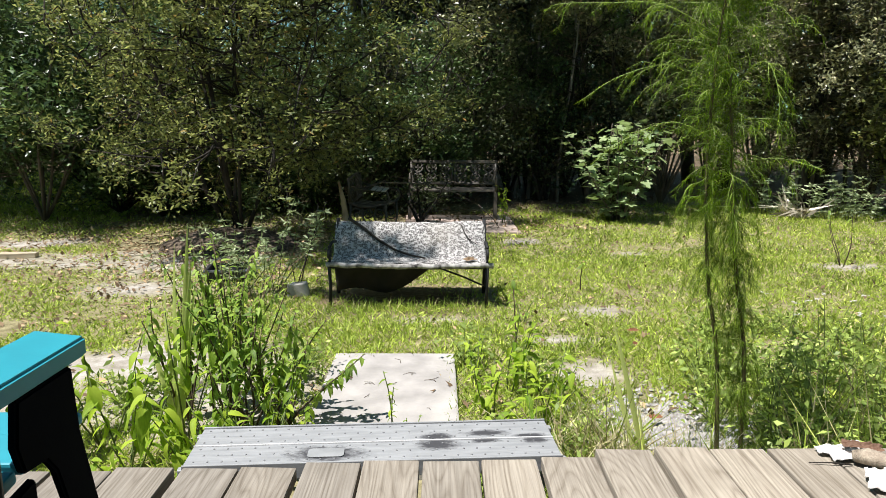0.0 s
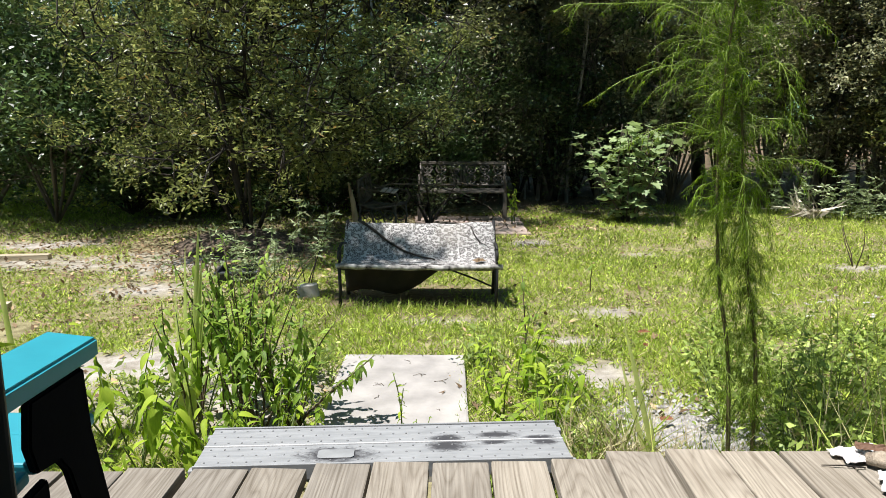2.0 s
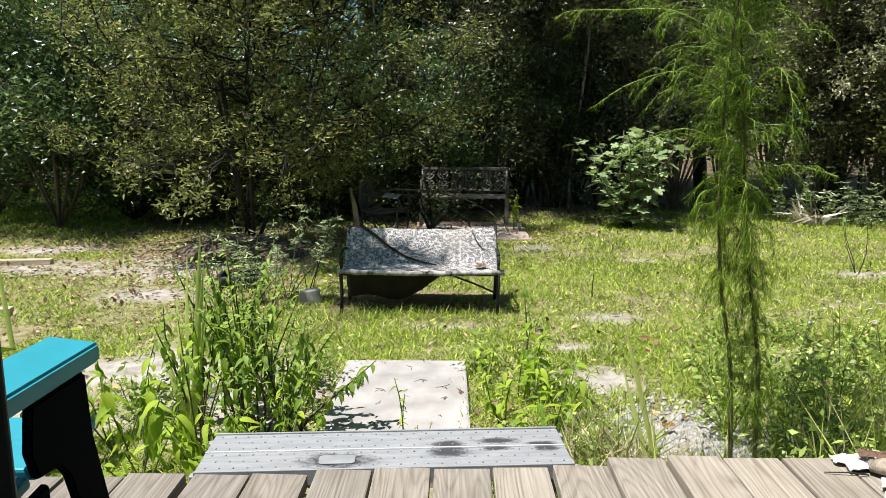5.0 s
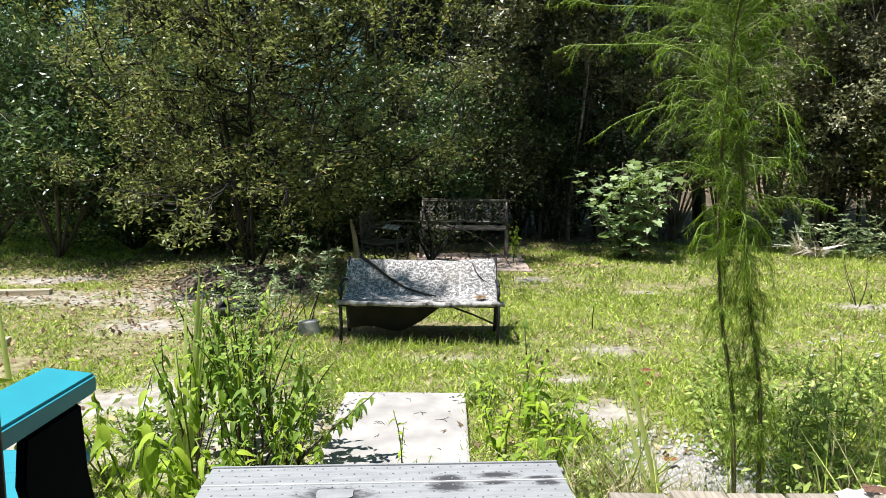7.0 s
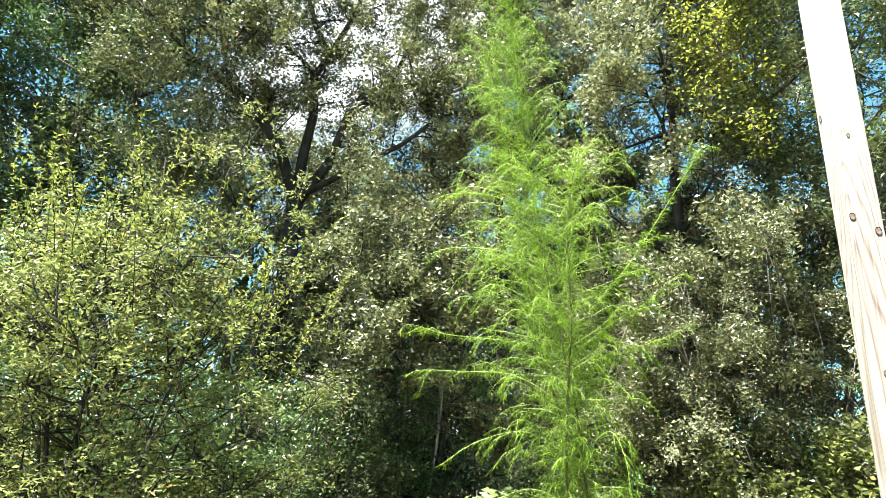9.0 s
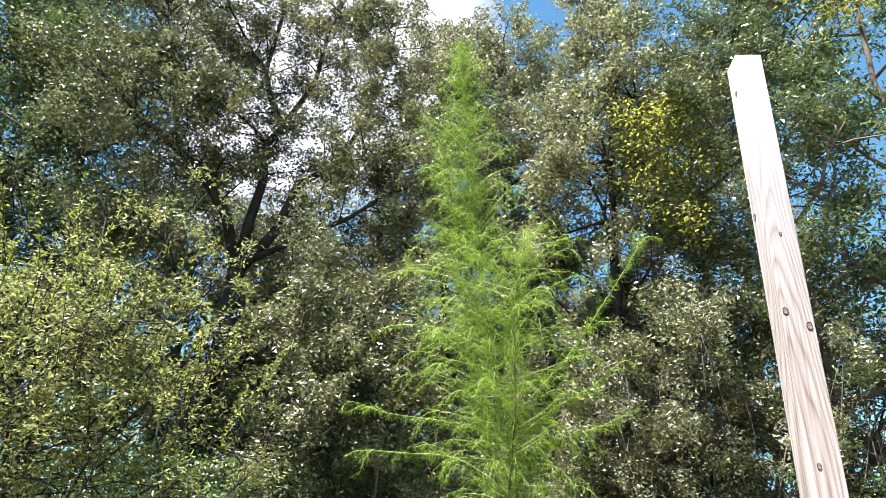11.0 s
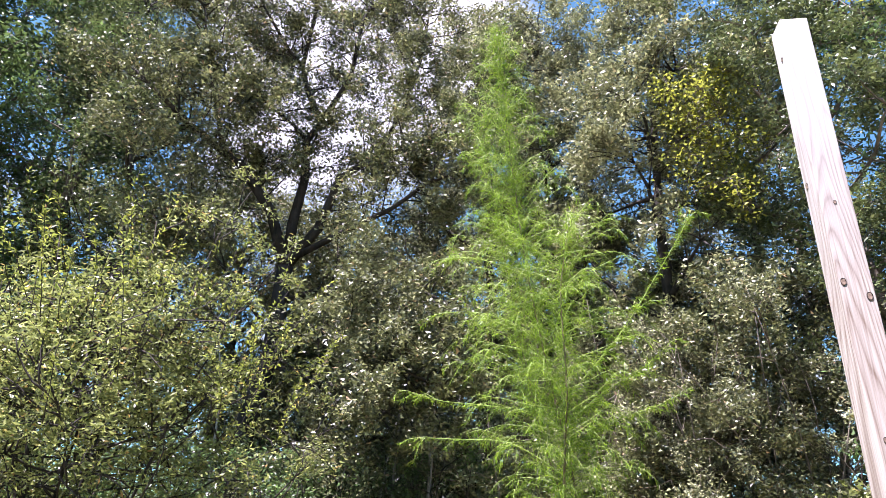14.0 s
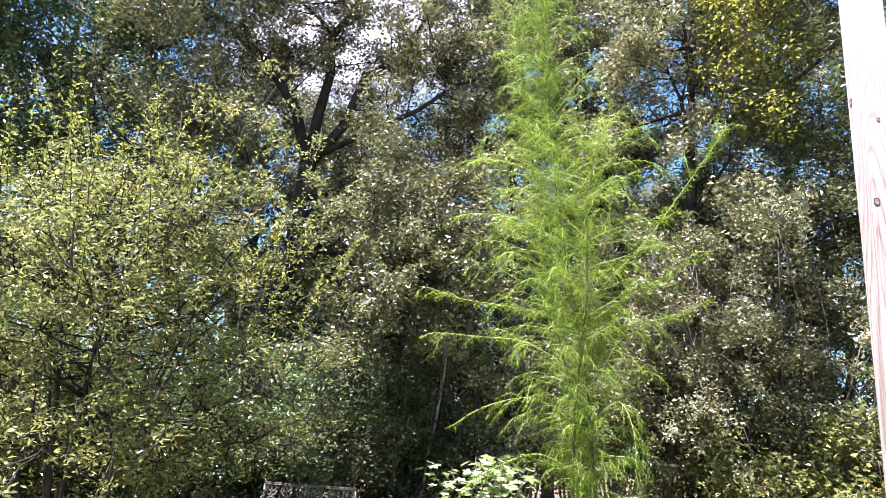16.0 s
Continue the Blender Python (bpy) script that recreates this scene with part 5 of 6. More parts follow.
def fig_bush():
    rng = np.random.default_rng(12)
    me = lobed_leaf()
    me.materials.append(one_leaf_material("fig_leaf", (0.12, 0.19, 0.07), (0.32, 0.40, 0.20), 0.3))
    base = Vector((2.45, 9.6, 0))
    t = thing("fig_bush", "leafy fig bush with pale green lobed leaves on the lawn", "bush", Matrix.Translation(base))
    for k in range(15):
        w = k * 2.4
        rad = 0.66 * math.sqrt((k + 0.5) / 15)
        d = Vector((rad * math.cos(w), rad * math.sin(w), 1.42 - 0.5 * rad * rad + rng.uniform(-0.25, 0.1)))
        line = wander(rng, Vector((0.06 * math.cos(w), 0.06 * math.sin(w), 0)), d, d.length, 6, 0.12)
        s = Tubes(5)
        s.add(line, taper(0.014, 0.005, 7))
        part("stem", s.mesh("stem", BARK), None, t)
        for j in range(27):
            u = (0.08 + 0.92 * j / 26) * 6
            i = min(int(u), 5)
            p = line[i].lerp(line[i + 1], u - i)
            hd = j * 137 + rng.uniform(-25, 25)
            pet = Vector((-math.sin(radians(hd)), math.cos(radians(hd)), 0.25)) * rng.uniform(0.04, 0.13)
            part("leaf", me, None, t, at=leaf_pose(p + pet, hd, rng.uniform(-35, 20), rng.uniform(0.11, 0.18), rng.uniform(-20, 20)))


fig_bush()

# ---- plants round the steps ----
BROAD = [simple_leaf(0.5, 0.25, 0.35), simple_leaf(0.42, 0.35, 0.75), simple_leaf(0.56, 0.2, 0.5)]
for me in BROAD:
    me.materials.append(one_leaf_material("soft_broad_leaf", (0.08, 0.18, 0.014), (0.42, 0.54, 0.055), 0.5, 0.6, 0.25))
NARROW = [simple_leaf(0.54, 0.2, 0.3), simple_leaf(0.5, 0.2, 0.55)]
for me in NARROW:
    me.materials.append(one_leaf_material("dark_narrow_leaf", (0.06, 0.13, 0.024), (0.33, 0.46, 0.08), 0.45, 0.55, 0.3))


def leafy_plant(label, seed, x, y, height, leaves, size, stems=1, kind=BROAD, spread=0.12, woody=False, group="plants round the steps", low=0.2, name="plant", sag=0):
    rng = np.random.default_rng(seed)
    t = thing(name, label, "plant", pose(x, y, 0), group=group)
    for k in range(stems):
        w = k * 2.4 + rng.uniform(0, 6)
        top = Vector((math.cos(w) * spread * rng.uniform(0.5, 1.4), math.sin(w) * spread * rng.uniform(0.5, 1.4), height * rng.uniform(0.75, 1.05)))
        line = wander(rng, (0.02 * math.cos(w), 0.02 * math.sin(w), 0), top, top.length, 5, 0.2 if woody else 0.16)
        s = Tubes(5)
        s.add(line, taper(0.006 if woody else 0.0045, 0.002, 6))
        part("stem", s.mesh("stem", WOODY if woody else STALK), None, t)
        n = leaves // stems
        for j in range(n):
            u = (low + (1 - low) * (j + 0.5) / n) * 5
            i = min(int(u), 4)
            p = line[i].lerp(line[i + 1], u - i)
            hd = j * 150 + rng.uniform(-75, 75)
            sz = size * rng.uniform(0.65, 1.15) * (0.75 if j > 0.85 * n else 1)
            part("leaf", kind[rng.integers(len(kind))], None, t, at=leaf_pose(p, hd, rng.uniform(-50, 40) - sag * rng.random() + (25 if j > 0.85 * n else 0), sz, rng.uniform(-25, 25)))
    return t


YG = "soft yellow-green broad-leaved plant growing beside the steps"
for k, (x, y, h, n, sz) in enumerate([(-1.42, 2.75, 0.50, 18, 0.13), (-1.20, 2.45, 0.44, 18, 0.12), (-1.02, 2.25, 0.34, 16, 0.10), (-1.62, 2.45, 0.42, 16, 0.12), (-0.92, 2.6, 0.30, 16, 0.09),
                                       (-1.35, 2.15, 0.28, 16, 0.10), (-1.12, 2.85, 0.62, 18, 0.11), (-0.78, 2.35, 0.34, 16, 0.085), (-0.70, 2.62, 0.36, 18, 0.09), (-1.75, 2.9, 0.5, 16, 0.13),
                                       (-1.0, 2.0, 0.2, 12, 0.09), (-1.5, 1.95, 0.25, 14, 0.1), (-0.62, 2.85, 0.30, 16, 0.08), (-1.95, 2.6, 0.45, 14, 0.13)]):
    leafy_plant(YG, 300 + k, x, y, h, int(n * 2.6), sz * (0.6, 0.85, 0.7)[k % 3], 4 if n < 18 else 5, spread=0.19, low=0.42, sag=55)
DK = "dark bushy plant with woody stems and narrow leaves"
for k, (x, y, h, n) in enumerate([(-0.92, 3.05, 0.86, 90), (-0.80, 2.9, 0.74, 90), (-1.02, 3.25, 0.90, 80), (-0.74, 3.15, 0.60, 70), (-0.66, 2.95, 0.48, 60), (-1.12, 3.0, 0.66, 60), (-0.86, 2.7, 0.45, 60)]):
    leafy_plant(DK, 330 + k, x - 0.06, y, h * 0.94, int(n * 2.4), (0.05, 0.062, 0.055)[k % 3], 8, NARROW, 0.17, True, low=(0.25, 0.45, 0.35)[k % 3], sag=40)
for k, (x, y, h, n, sz) in enumerate([(0.34, 3.35, 0.52, 18, 0.11), (0.24, 3.1, 0.34, 16, 0.09), (0.42, 2.9, 0.36, 18, 0.10), (0.20, 2.75, 0.28, 16, 0.08), (0.52, 3.15, 0.36, 12, 0.09), (0.16, 3.5, 0.3, 12, 0.07)]):
    leafy_plant("bright green broad-leaved weed at the slab's edge", 350 + k, x, y, h * 0.9, n * 2, sz * 0.8, 3, spread=0.1)
leafy_plant("thin yellow-green seedling growing over the slab's crack", 360, -0.22, 2.72, 0.40, 20, 0.032, 2, spread=0.05, low=0.3)
leafy_plant("leafy yellow-green seedling growing over the slab's crack", 361, -0.16, 2.58, 0.13, 70, 0.035, 9, spread=0.16, low=0.3)
leafy_plant("tall bare-stemmed weed with drooping leaves", 362, -2.05, 2.8, 0.88, 14, 0.16, 1, BROAD, 0.1, low=0.55)
leafy_plant("tall bare-stemmed weed with drooping leaves", 363, -2.35, 3.0, 0.8, 16, 0.15, 2, BROAD, 0.1, low=0.5)
leafy_plant("thin dark weed with a bare stalk in the lawn", 364, 0.42, 4.0, 0.6, 10, 0.06, 1, NARROW, 0.03, True, low=0.5)
leafy_plant("thin dark weed with a bare stalk in the lawn", 365, 1.15, 5.6, 0.36, 8, 0.06, 1, NARROW, 0.03, True, low=0.7)
leafy_plant("dark low weed in the lawn", 366, 0.55, 4.6, 0.2, 10, 0.06, 2, NARROW, 0.05)
leafy_plant("leafy green vine climbing the far bench's leg", 368, 0.82, 9.22, 0.62, 46, 0.075, 4, BROAD, 0.05)
leafy_plant("thin bare sapling on a patch of ash", 367, 3.92, 6.65, 0.62, 6, 0.06, 3, NARROW, 0.2, True, low=0.6)


def sword(length, width, bend, n=9):
    v = []
    for i in range(n + 1):
        u = i / n
        w = width * (0.75 + 0.5 * u if u < 0.4 else 0.95 * (1 - ((u - 0.4) / 0.6) ** 2.2)) + 0.001
        v += [(-w / 2, bend * u * u * length, u * length), (0, bend * u * u * length - 0.25 * w, u * length), (w / 2, bend * u * u * length, u * length)]
    f = []
    for i in range(n):
        a = i * 3
        f += [(a, a + 1, a + 4, a + 3), (a + 1, a + 2, a + 5, a + 4)]
    return mesh_from("blade", v, f, None, smooth=True)


SWORD = one_leaf_material("sword_leaf", (0.42, 0.50, 0.13), (0.66, 0.72, 0.27), 0.45)


def sword_plant(label, seed, x, y, blades):
    t = thing("sword_leaved_plant", label, "plant", pose(x, y, 0), group="sword-leaved plants")
    for k, (ln, w, lean, hd, bend) in enumerate(blades):
        me = sword(ln, w * 0.8, bend)
        me.materials.append(SWORD)
        part("blade", me, None, t, at=pose(0.012 * math.cos(k * 2.4), 0.012 * math.sin(k * 2.4), 0, 0, lean, 0) @ pose(0, 0, 0, 0, 0, hd))


sword_plant("tall sword-leaved plant with upright pale green blades", 1, -1.16, 2.87,
            [(0.95, 0.036, 5, 25, 0.02), (0.86, 0.038, 1, -35, 0.03), (0.80, 0.040, 8, 35, 0.04), (0.66, 0.036, -6, -25, 0.06), (0.70, 0.034, 11, 40, 0.04), (0.5, 0.034, -13, 35, 0.1)])
sword_plant("short sword-leaved plant with slanting pale blades", 2, 0.80, 2.52,
            [(0.66, 0.03, -13, 20, 0.05), (0.5, 0.024, -17, -15, 0.08), (0.3, 0.02, -4, 30, 0.1)])
sword_plant("single slanting pale blade beside the weeds", 3, -2.02, 3.05, [(0.85, 0.032, -5, 20, 0.04), (0.4, 0.025, 15, -20, 0.1)])

# ---- the tall feathery weed ----
FENNEL_LOW = leaf_material("dull_lower_threads", (0.08, 0.145, 0.012), (0.25, 0.38, 0.03), (0.20, 0.13, 0.05), 0.35, 0.6, 0.2)
FENNEL = leaf_material("feathery_threads", (0.07, 0.16, 0.006), (0.25, 0.38, 0.015), None, 0.45, 0.55, 0.2)


def fennel():
    rng = np.random.default_rng(17)
    r = 2.56
    base = polar(25.0, 2.64)
    t = thing("feathery_weed", "tall feathery yellow-green weed with thread-like leaves", "plant", Matrix.Translation(base))

    def to(a, e, rr=r):
        return np.array(sight(a, e, rr) - base)
    main = [np.zeros(3), to(24.6, -18, 2.62), to(23.6, -12.1, 2.6), to(22.7, -5), to(22.2, 0.6), to(21.5, 7), to(20.3, 13), to(18.5, 22.8), to(17.1, 33.5), to(16.1, 41.4)]
    second = [np.array(polar(23.4, 2.56) - base), to(22.6, -18), to(21.5, -12.2), to(20.8, -3.6), to(20.9, 5, 2.5), to(21.5, 13, 2.46), to(21.4, 20.5, 2.44), to(22.4, 26, 2.44)]
    third = [to(21.2, 3, 2.62), to(19.2, 10, 2.66), to(17.4, 19, 2.68), to(15.6, 29, 2.66), to(14.4, 35, 2.64)]
    stems = [smooth(p, 6) for p in (main, second, third)]
    bark = plain_material("fennel_stem", (0.10, 0.085, 0.035), 0.8)
    for q, r0 in zip(stems, (0.008, 0.0085, 0.004)):
        s = Tubes(6)
        s.add(q, taper(r0, 0.0016, len(q)))
        part("stem", s.mesh("stem", bark), None, t)
    fine = Tubes(4)
    threads = {"fresh": [], "dull": []}

    def dress(line, dens, ln, hang, along, kind="fresh"):
        """Threads all along a line; hang: how far they droop, along: how far they follow it."""
        for a, b in zip(line[:-1], line[1:]):
            run = b - a
            L = np.linalg.norm(run)
            for _ in range(rng.poisson(L * dens)):
                d = rng.normal(size=3)
                d = d / np.linalg.norm(d) * 0.6 + run / max(L, 1e-6) * along + np.array((0, 0, -hang))
                threads[kind].append((a + run * rng.random(), d / np.linalg.norm(d), ln * rng.uniform(0.5, 1.35)))

    def bough(line, r0, dens, ln, hang, subs, kind="fresh"):
        fine.add([tuple(p) for p in line], taper(r0, 0.0006, len(line)))
        dress(line, dens, ln, hang, 0.55, kind)
        for _ in range(subs):
            i = rng.integers(1, max(2, int(0.7 * len(line))))
            run = line[i + 1] - line[i]
            d = rng.normal(size=3) * 0.45 + run / np.linalg.norm(run) + np.array((0, 0, -0.15))
            d *= rng.uniform(0.05, 0.13) / np.linalg.norm(d)
            sub = [line[i], line[i] + d * 0.5 + (0, 0, 0.008), line[i] + d + (0, 0, -0.02)]
            fine.add([tuple(p) for p in sub], taper(0.001, 0.0005, 3))
            dress(sub, dens, ln * 0.9, hang, 0.5, kind)

    # the long plumes that stand out from the rest
    for k, stops in enumerate([[(21.3, 12.0, 2.5), (24.0, 14.8, 2.48), (26.8, 17.9, 2.45), (31.3, 23.8, 2.42), (33.0, 25.9, 2.41), (34.3, 25.7, 2.40)],
                               [(21.7, 10.4, 2.5), (24.5, 12.6, 2.5), (27.8, 14.4, 2.5), (30.3, 16.3, 2.48), (31.4, 15.9, 2.47)],
                               [(21.8, 8.6, 2.55), (25.0, 10.3, 2.6), (28.5, 11.4, 2.6), (31.2, 12.6, 2.6)],
                               [(20.4, 10.0, 2.54), (17.5, 11.2, 2.5), (14.5, 11.6, 2.46), (11.0, 11.9, 2.43), (8.1, 12.6, 2.41), (7.2, 12.0, 2.40)],
                               [(21.3, 6.0, 2.5), (17.0, 8.6, 2.45), (12.5, 8.9, 2.42), (9.0, 8.9, 2.40), (7.9, 8.3, 2.40)],
                               [(19.5, 17, 2.52), (15.5, 18.8, 2.48), (11.5, 19.0, 2.45), (9.2, 18.3, 2.44)],
                               [(18.6, 22, 2.52), (14.5, 23.4, 2.5), (11.0, 23.4, 2.47), (9.4, 22.6, 2.46)],
                               [(20.0, 20, 2.5), (22.5, 24.0, 2.47), (25.5, 26.2, 2.45), (26.8, 25.8, 2.44)],
                               [(22.0, 1.6, 2.54), (18.0, 4.2, 2.48), (14.0, 3.5, 2.44), (11.0, 1.6, 2.42)],
                               [(21.5, -1.5, 2.52), (18.0, 0.0, 2.46), (14.2, -1.6, 2.43), (12.0, -3.4, 2.42)],
                               [(22.4, 3.0, 2.54), (24.2, 4.4, 2.48), (25.3, 2.2, 2.45), (25.6, -1.8, 2.44)],
                               [(22.8, -3.0, 2.56), (25.5, -2.6, 2.52), (27.6, -3.0, 2.48), (28.8, -3.4, 2.46)]]):
        bough(smooth([to(*q) for q in stops], 6), 0.0022, 640 if k < 3 else 360, 0.032, 0.4, 11 if k < 3 else 6)
    reach_at = ((-25, 0.03), (-16, 0.06), (-9, 0.075), (-5, 0.13), (3, 0.25), (12, 0.34), (22, 0.28), (30, 0.20), (36, 0.12), (42, 0.03))
    turn = 0.0
    for n, (stem, every) in enumerate(zip(stems, (0.0095, 0.017, 0.018))):
        along = 0.0
        for a, b in zip(stem[:-1], stem[1:]):
            L = np.linalg.norm(b - a)
            e = math.degrees(math.atan2(a[2] + base.z - EYE.z, r))
            low = e < -7
            kind = "dull" if low else "fresh"
            dress([a, b], 900 if low else 1000, 0.055 if low else 0.065, 0.5 if low else 0.3, 0.1, kind)
            along += L
            while along > every:
                along -= every
                turn += 2.4
                w = turn + rng.uniform(-0.4, 0.4)
                o = np.array((math.cos(w), math.sin(w) * 0.8, 0.0))
                p0 = a + (b - a) * rng.random()
                reach = float(np.interp(e, [q[0] for q in reach_at], [q[1] for q in reach_at])) * rng.uniform(0.45, 1.2)
                if e < -14 and rng.random() < 0.45:
                    continue
                rise = reach * (float(np.interp(e, (-10, 0, 10, 25, 40), (-0.25, 0.05, 0.22, 0.4, 1.2))) + rng.normal() * 0.14)
                k2 = rng.normal(size=3) * 0.012
                fall = reach * rng.uniform(0.05, 0.3) if e > -4 else reach * rng.uniform(0.3, 1.0) + 0.025
                line = smooth([p0, p0 + o * reach * 0.4 + (0, 0, rise * 0.6 + 0.02 * reach) + k2, p0 + o * reach * 0.8 + (0, 0, rise), p0 + o * reach + (0, 0, rise - fall)], 3)
                bough(line, 0.0013, 230 if e > -4 else 460, 0.036, 0.75 if e < 8 else 0.4, 2 if e > -4 else 1, kind)
    tagged(part("plume_growth", fine.mesh("plume_growth", plain_material("pale_green_stalk", (0.25, 0.34, 0.07), 0.6)), None, t), kind="stuff")
    for kind, name, mat, wide in (("fresh", "feathery_foliage", FENNEL, 0.0014), ("dull", "hanging_foliage", FENNEL_LOW, 0.0016)):
        at, d, ln = (np.array(v) for v in zip(*threads[kind]))
        tagged(part(name, quads_mesh(name, leaf_quads(rng, at, ln, np.full(len(ln), wide), 0.3, d * 6, 0.2, 1.0), mat), None, t), kind="stuff")


fennel()


# ---- weeds at the right of the deck ----
WEED_LEAF = leaf_material("weed_leaves", (0.19, 0.28, 0.05), (0.42, 0.52, 0.13), (0.4, 0.36, 0.2), 0.4, 0.5, 0.4)


def weed(label, seed, x, y, height, radius, leaf=None, size=0.045, n=260, stems=7):
    rng = np.random.default_rng(seed)
    t = thing("weed", label, "weed", pose(x, y, 0), group="weeds beside the deck")
    s = Tubes(4)
    pts = []
    for k in range(stems):
        w = k * 2.4 + rng.uniform(0, 1)
        d = Vector((math.cos(w) * radius, math.sin(w) * radius, height)) * rng.uniform(0.7, 1.05)
        line = wander(rng, (0, 0, 0), d, d.length, 5, 0.2)
        s.add(line, taper(0.004, 0.0015, 6))
        pts += [tuple(p) for p in line[1:]]
    pts = np.array(pts)
    at = pts[rng.integers(0, len(pts), n)] + rng.normal(size=(n, 3)) * (0.045, 0.045, 0.03)
    at[:, 2] = np.maximum(at[:, 2], 0.01)
    tagged(part("stem_growth", s.mesh("stem_growth", STALK), None, t), kind="stuff")
    tagged(part("foliage", quads_mesh("foliage", leaf_quads(rng, at, size, size * 0.42, 0.5), leaf or WEED_LEAF), None, t), kind="stuff")


rng = np.random.default_rng(50)
k = 0
for y0, n in ((2.25, 5), (2.6, 7), (2.95, 6), (3.35, 6), (3.8, 5), (4.3, 4)):
    for i in range(n):
        x = 1.15 + (0.78 * y0 - 0.9) * (i + rng.uniform(0.1, 0.9)) / n + 0.05
        weed("green small-leaved weed in a tangle beside the deck", 400 + k, x, y0 + rng.uniform(-0.15, 0.15), rng.uniform(0.22, 0.42) if y0 < 3.6 else rng.uniform(0.12, 0.25), 0.16, n=210)
        k += 1
for i, (x, y) in enumerate([(0.25, 2.5), (0.45, 2.45), (0.12, 2.3), (0.6, 2.75), (0.15, 3.8), (0.5, 3.5), (-0.75, 3.6), (-1.3, 3.2), (-1.5, 3.1)]):
    weed("low green weed at the slab's edge", 470 + i, x, y, 0.2, 0.12, n=180)
DRY = leaf_material("straw", (0.30, 0.25, 0.13), (0.52, 0.47, 0.30), None, 0.3, 0.7, 0.2)


def grass_clump(label, seed, x, y, height, n, material, width=0.006, spread=0.7):
    rng = np.random.default_rng(seed)
    t = thing("grass_clump", label, "grass", pose(x, y, 0), group="clumps of tall grass")
    at = rng.normal(size=(n, 3)) * (0.05, 0.05, 0)
    q = leaf_quads(rng, at, height, width, 0.2, np.tile((0, 0, 1.0), (n, 1)), 0.3, spread)
    tagged(part("tuft", quads_mesh("tuft", q, material), None, t), kind="stuff")


for i, (x, y, h) in enumerate([(0.52, 2.42, 0.36), (0.66, 2.55, 0.34), (0.7, 2.3, 0.3), (0.42, 2.6, 0.28), (0.9, 2.35, 0.3), (0.60, 2.2, 0.3), (1.02, 2.3, 0.26)]):
    grass_clump("bleached dry grass clump beside the step", 500 + i, x, y, h, 70, DRY)
    grass_clump("green tall grass clump beside the step", 520 + i, x + 0.08, y + 0.1, h, 40, GRASS)
for i in range(12):
    grass_clump("tall thin grass with pale seed stalks beside the deck", 540 + i, 1.35 + 0.09 * i, 2.2 + 0.25 * (i % 3), 0.5, 26, DRY if i % 2 else GRASS, 0.005, 0.45)
for i in range(16):
    rng = np.random.default_rng(560 + i)
    grass_clump("tufted grass at the bench's feet", 560 + i, -0.95 + 1.4 * i / 15, 4.93 + rng.uniform(-0.08, 0.06), 0.09, 42, GRASS, 0.005, 0.8)


def flower_weed(seed, x, y, height):
    rng = np.random.default_rng(seed)
    t = thing("flowering_weed", "slender weed with flat white flower heads", "plant", pose(x, y, 0), group="white flowering weeds")
    s = Tubes(4)
    tops = []
    for k in range(4):
        w = k * 1.7 + rng.uniform(0, 1)
        line = wander(rng, (0, 0, 0), (0.12 * math.cos(w), 0.12 * math.sin(w), height), height * rng.uniform(0.8, 1.05), 4, 0.1)
        s = Tubes(4)
        s.add(line, taper(0.003, 0.0015, 5))
        part("stalk", s.mesh("stalk", STALK), None, t)
        tops.append(line[-1])
    for p in tops:
        bm = bmesh.new()
        for _ in range(7):
            bmesh.ops.create_icosphere(bm, subdivisions=1, radius=0.0042, matrix=Matrix.Translation(p + Vector((rng.normal() * 0.011, rng.normal() * 0.011, rng.normal() * 0.003))) @ Matrix.Diagonal((1.3, 1.3, 0.6, 1)))
        part("flower_head", bm, FLOWER, t)


FLOWER = plain_material("white_petals", (0.5, 0.49, 0.44), 0.9, vary=0.05)
for i, (x, y, h) in enumerate([(2.15, 3.7, 0.52), (2.3, 3.55, 0.46), (2.0, 3.9, 0.42), (2.3, 3.05, 0.42)]):
    flower_weed(580 + i, x, y, h)

# ---- mound, tub, stones and boards in the yard ----
LITTER = plain_material("dark_leaf_litter", (0.13, 0.10, 0.075), 0.95, vary=0.4, scale=30, bump=1.0, spec=0.1)
bm = bmesh.new()
for i in range(13):
    for j in range(36):
        a, r = 2 * math.pi * j / 36, 0.78 * i / 12
        x, y = r * math.cos(a) * 1.05, r * math.sin(a) * 0.8
        bm.verts.new((x, y, 0.2 * math.cos(math.pi / 2 * i / 12) ** 0.8 + 0.03 * noise.noise((x * 5, y * 5, 2)) - (0.03 if i == 12 else 0)))
bm.verts.ensure_lookup_table()
for i in range(12):
    for j in range(36):
        bm.faces.new([bm.verts[i * 36 + j], bm.verts[i * 36 + (j + 1) % 36], bm.verts[(i + 1) * 36 + (j + 1) % 36], bm.verts[(i + 1) * 36 + j]])
bmesh.ops.remove_doubles(bm, verts=bm.verts, dist=0.001)
bmesh.ops.recalc_face_normals(bm, faces=bm.faces)
t = thing("soil_mound", "low mound of dark soil and leaf litter round the tree's foot", "mound", pose(-2.33, 7.55, 0))
part("soil", bm, LITTER, t)

TUB = plain_material("black_plastic", (0.02, 0.021, 0.024), 0.45)


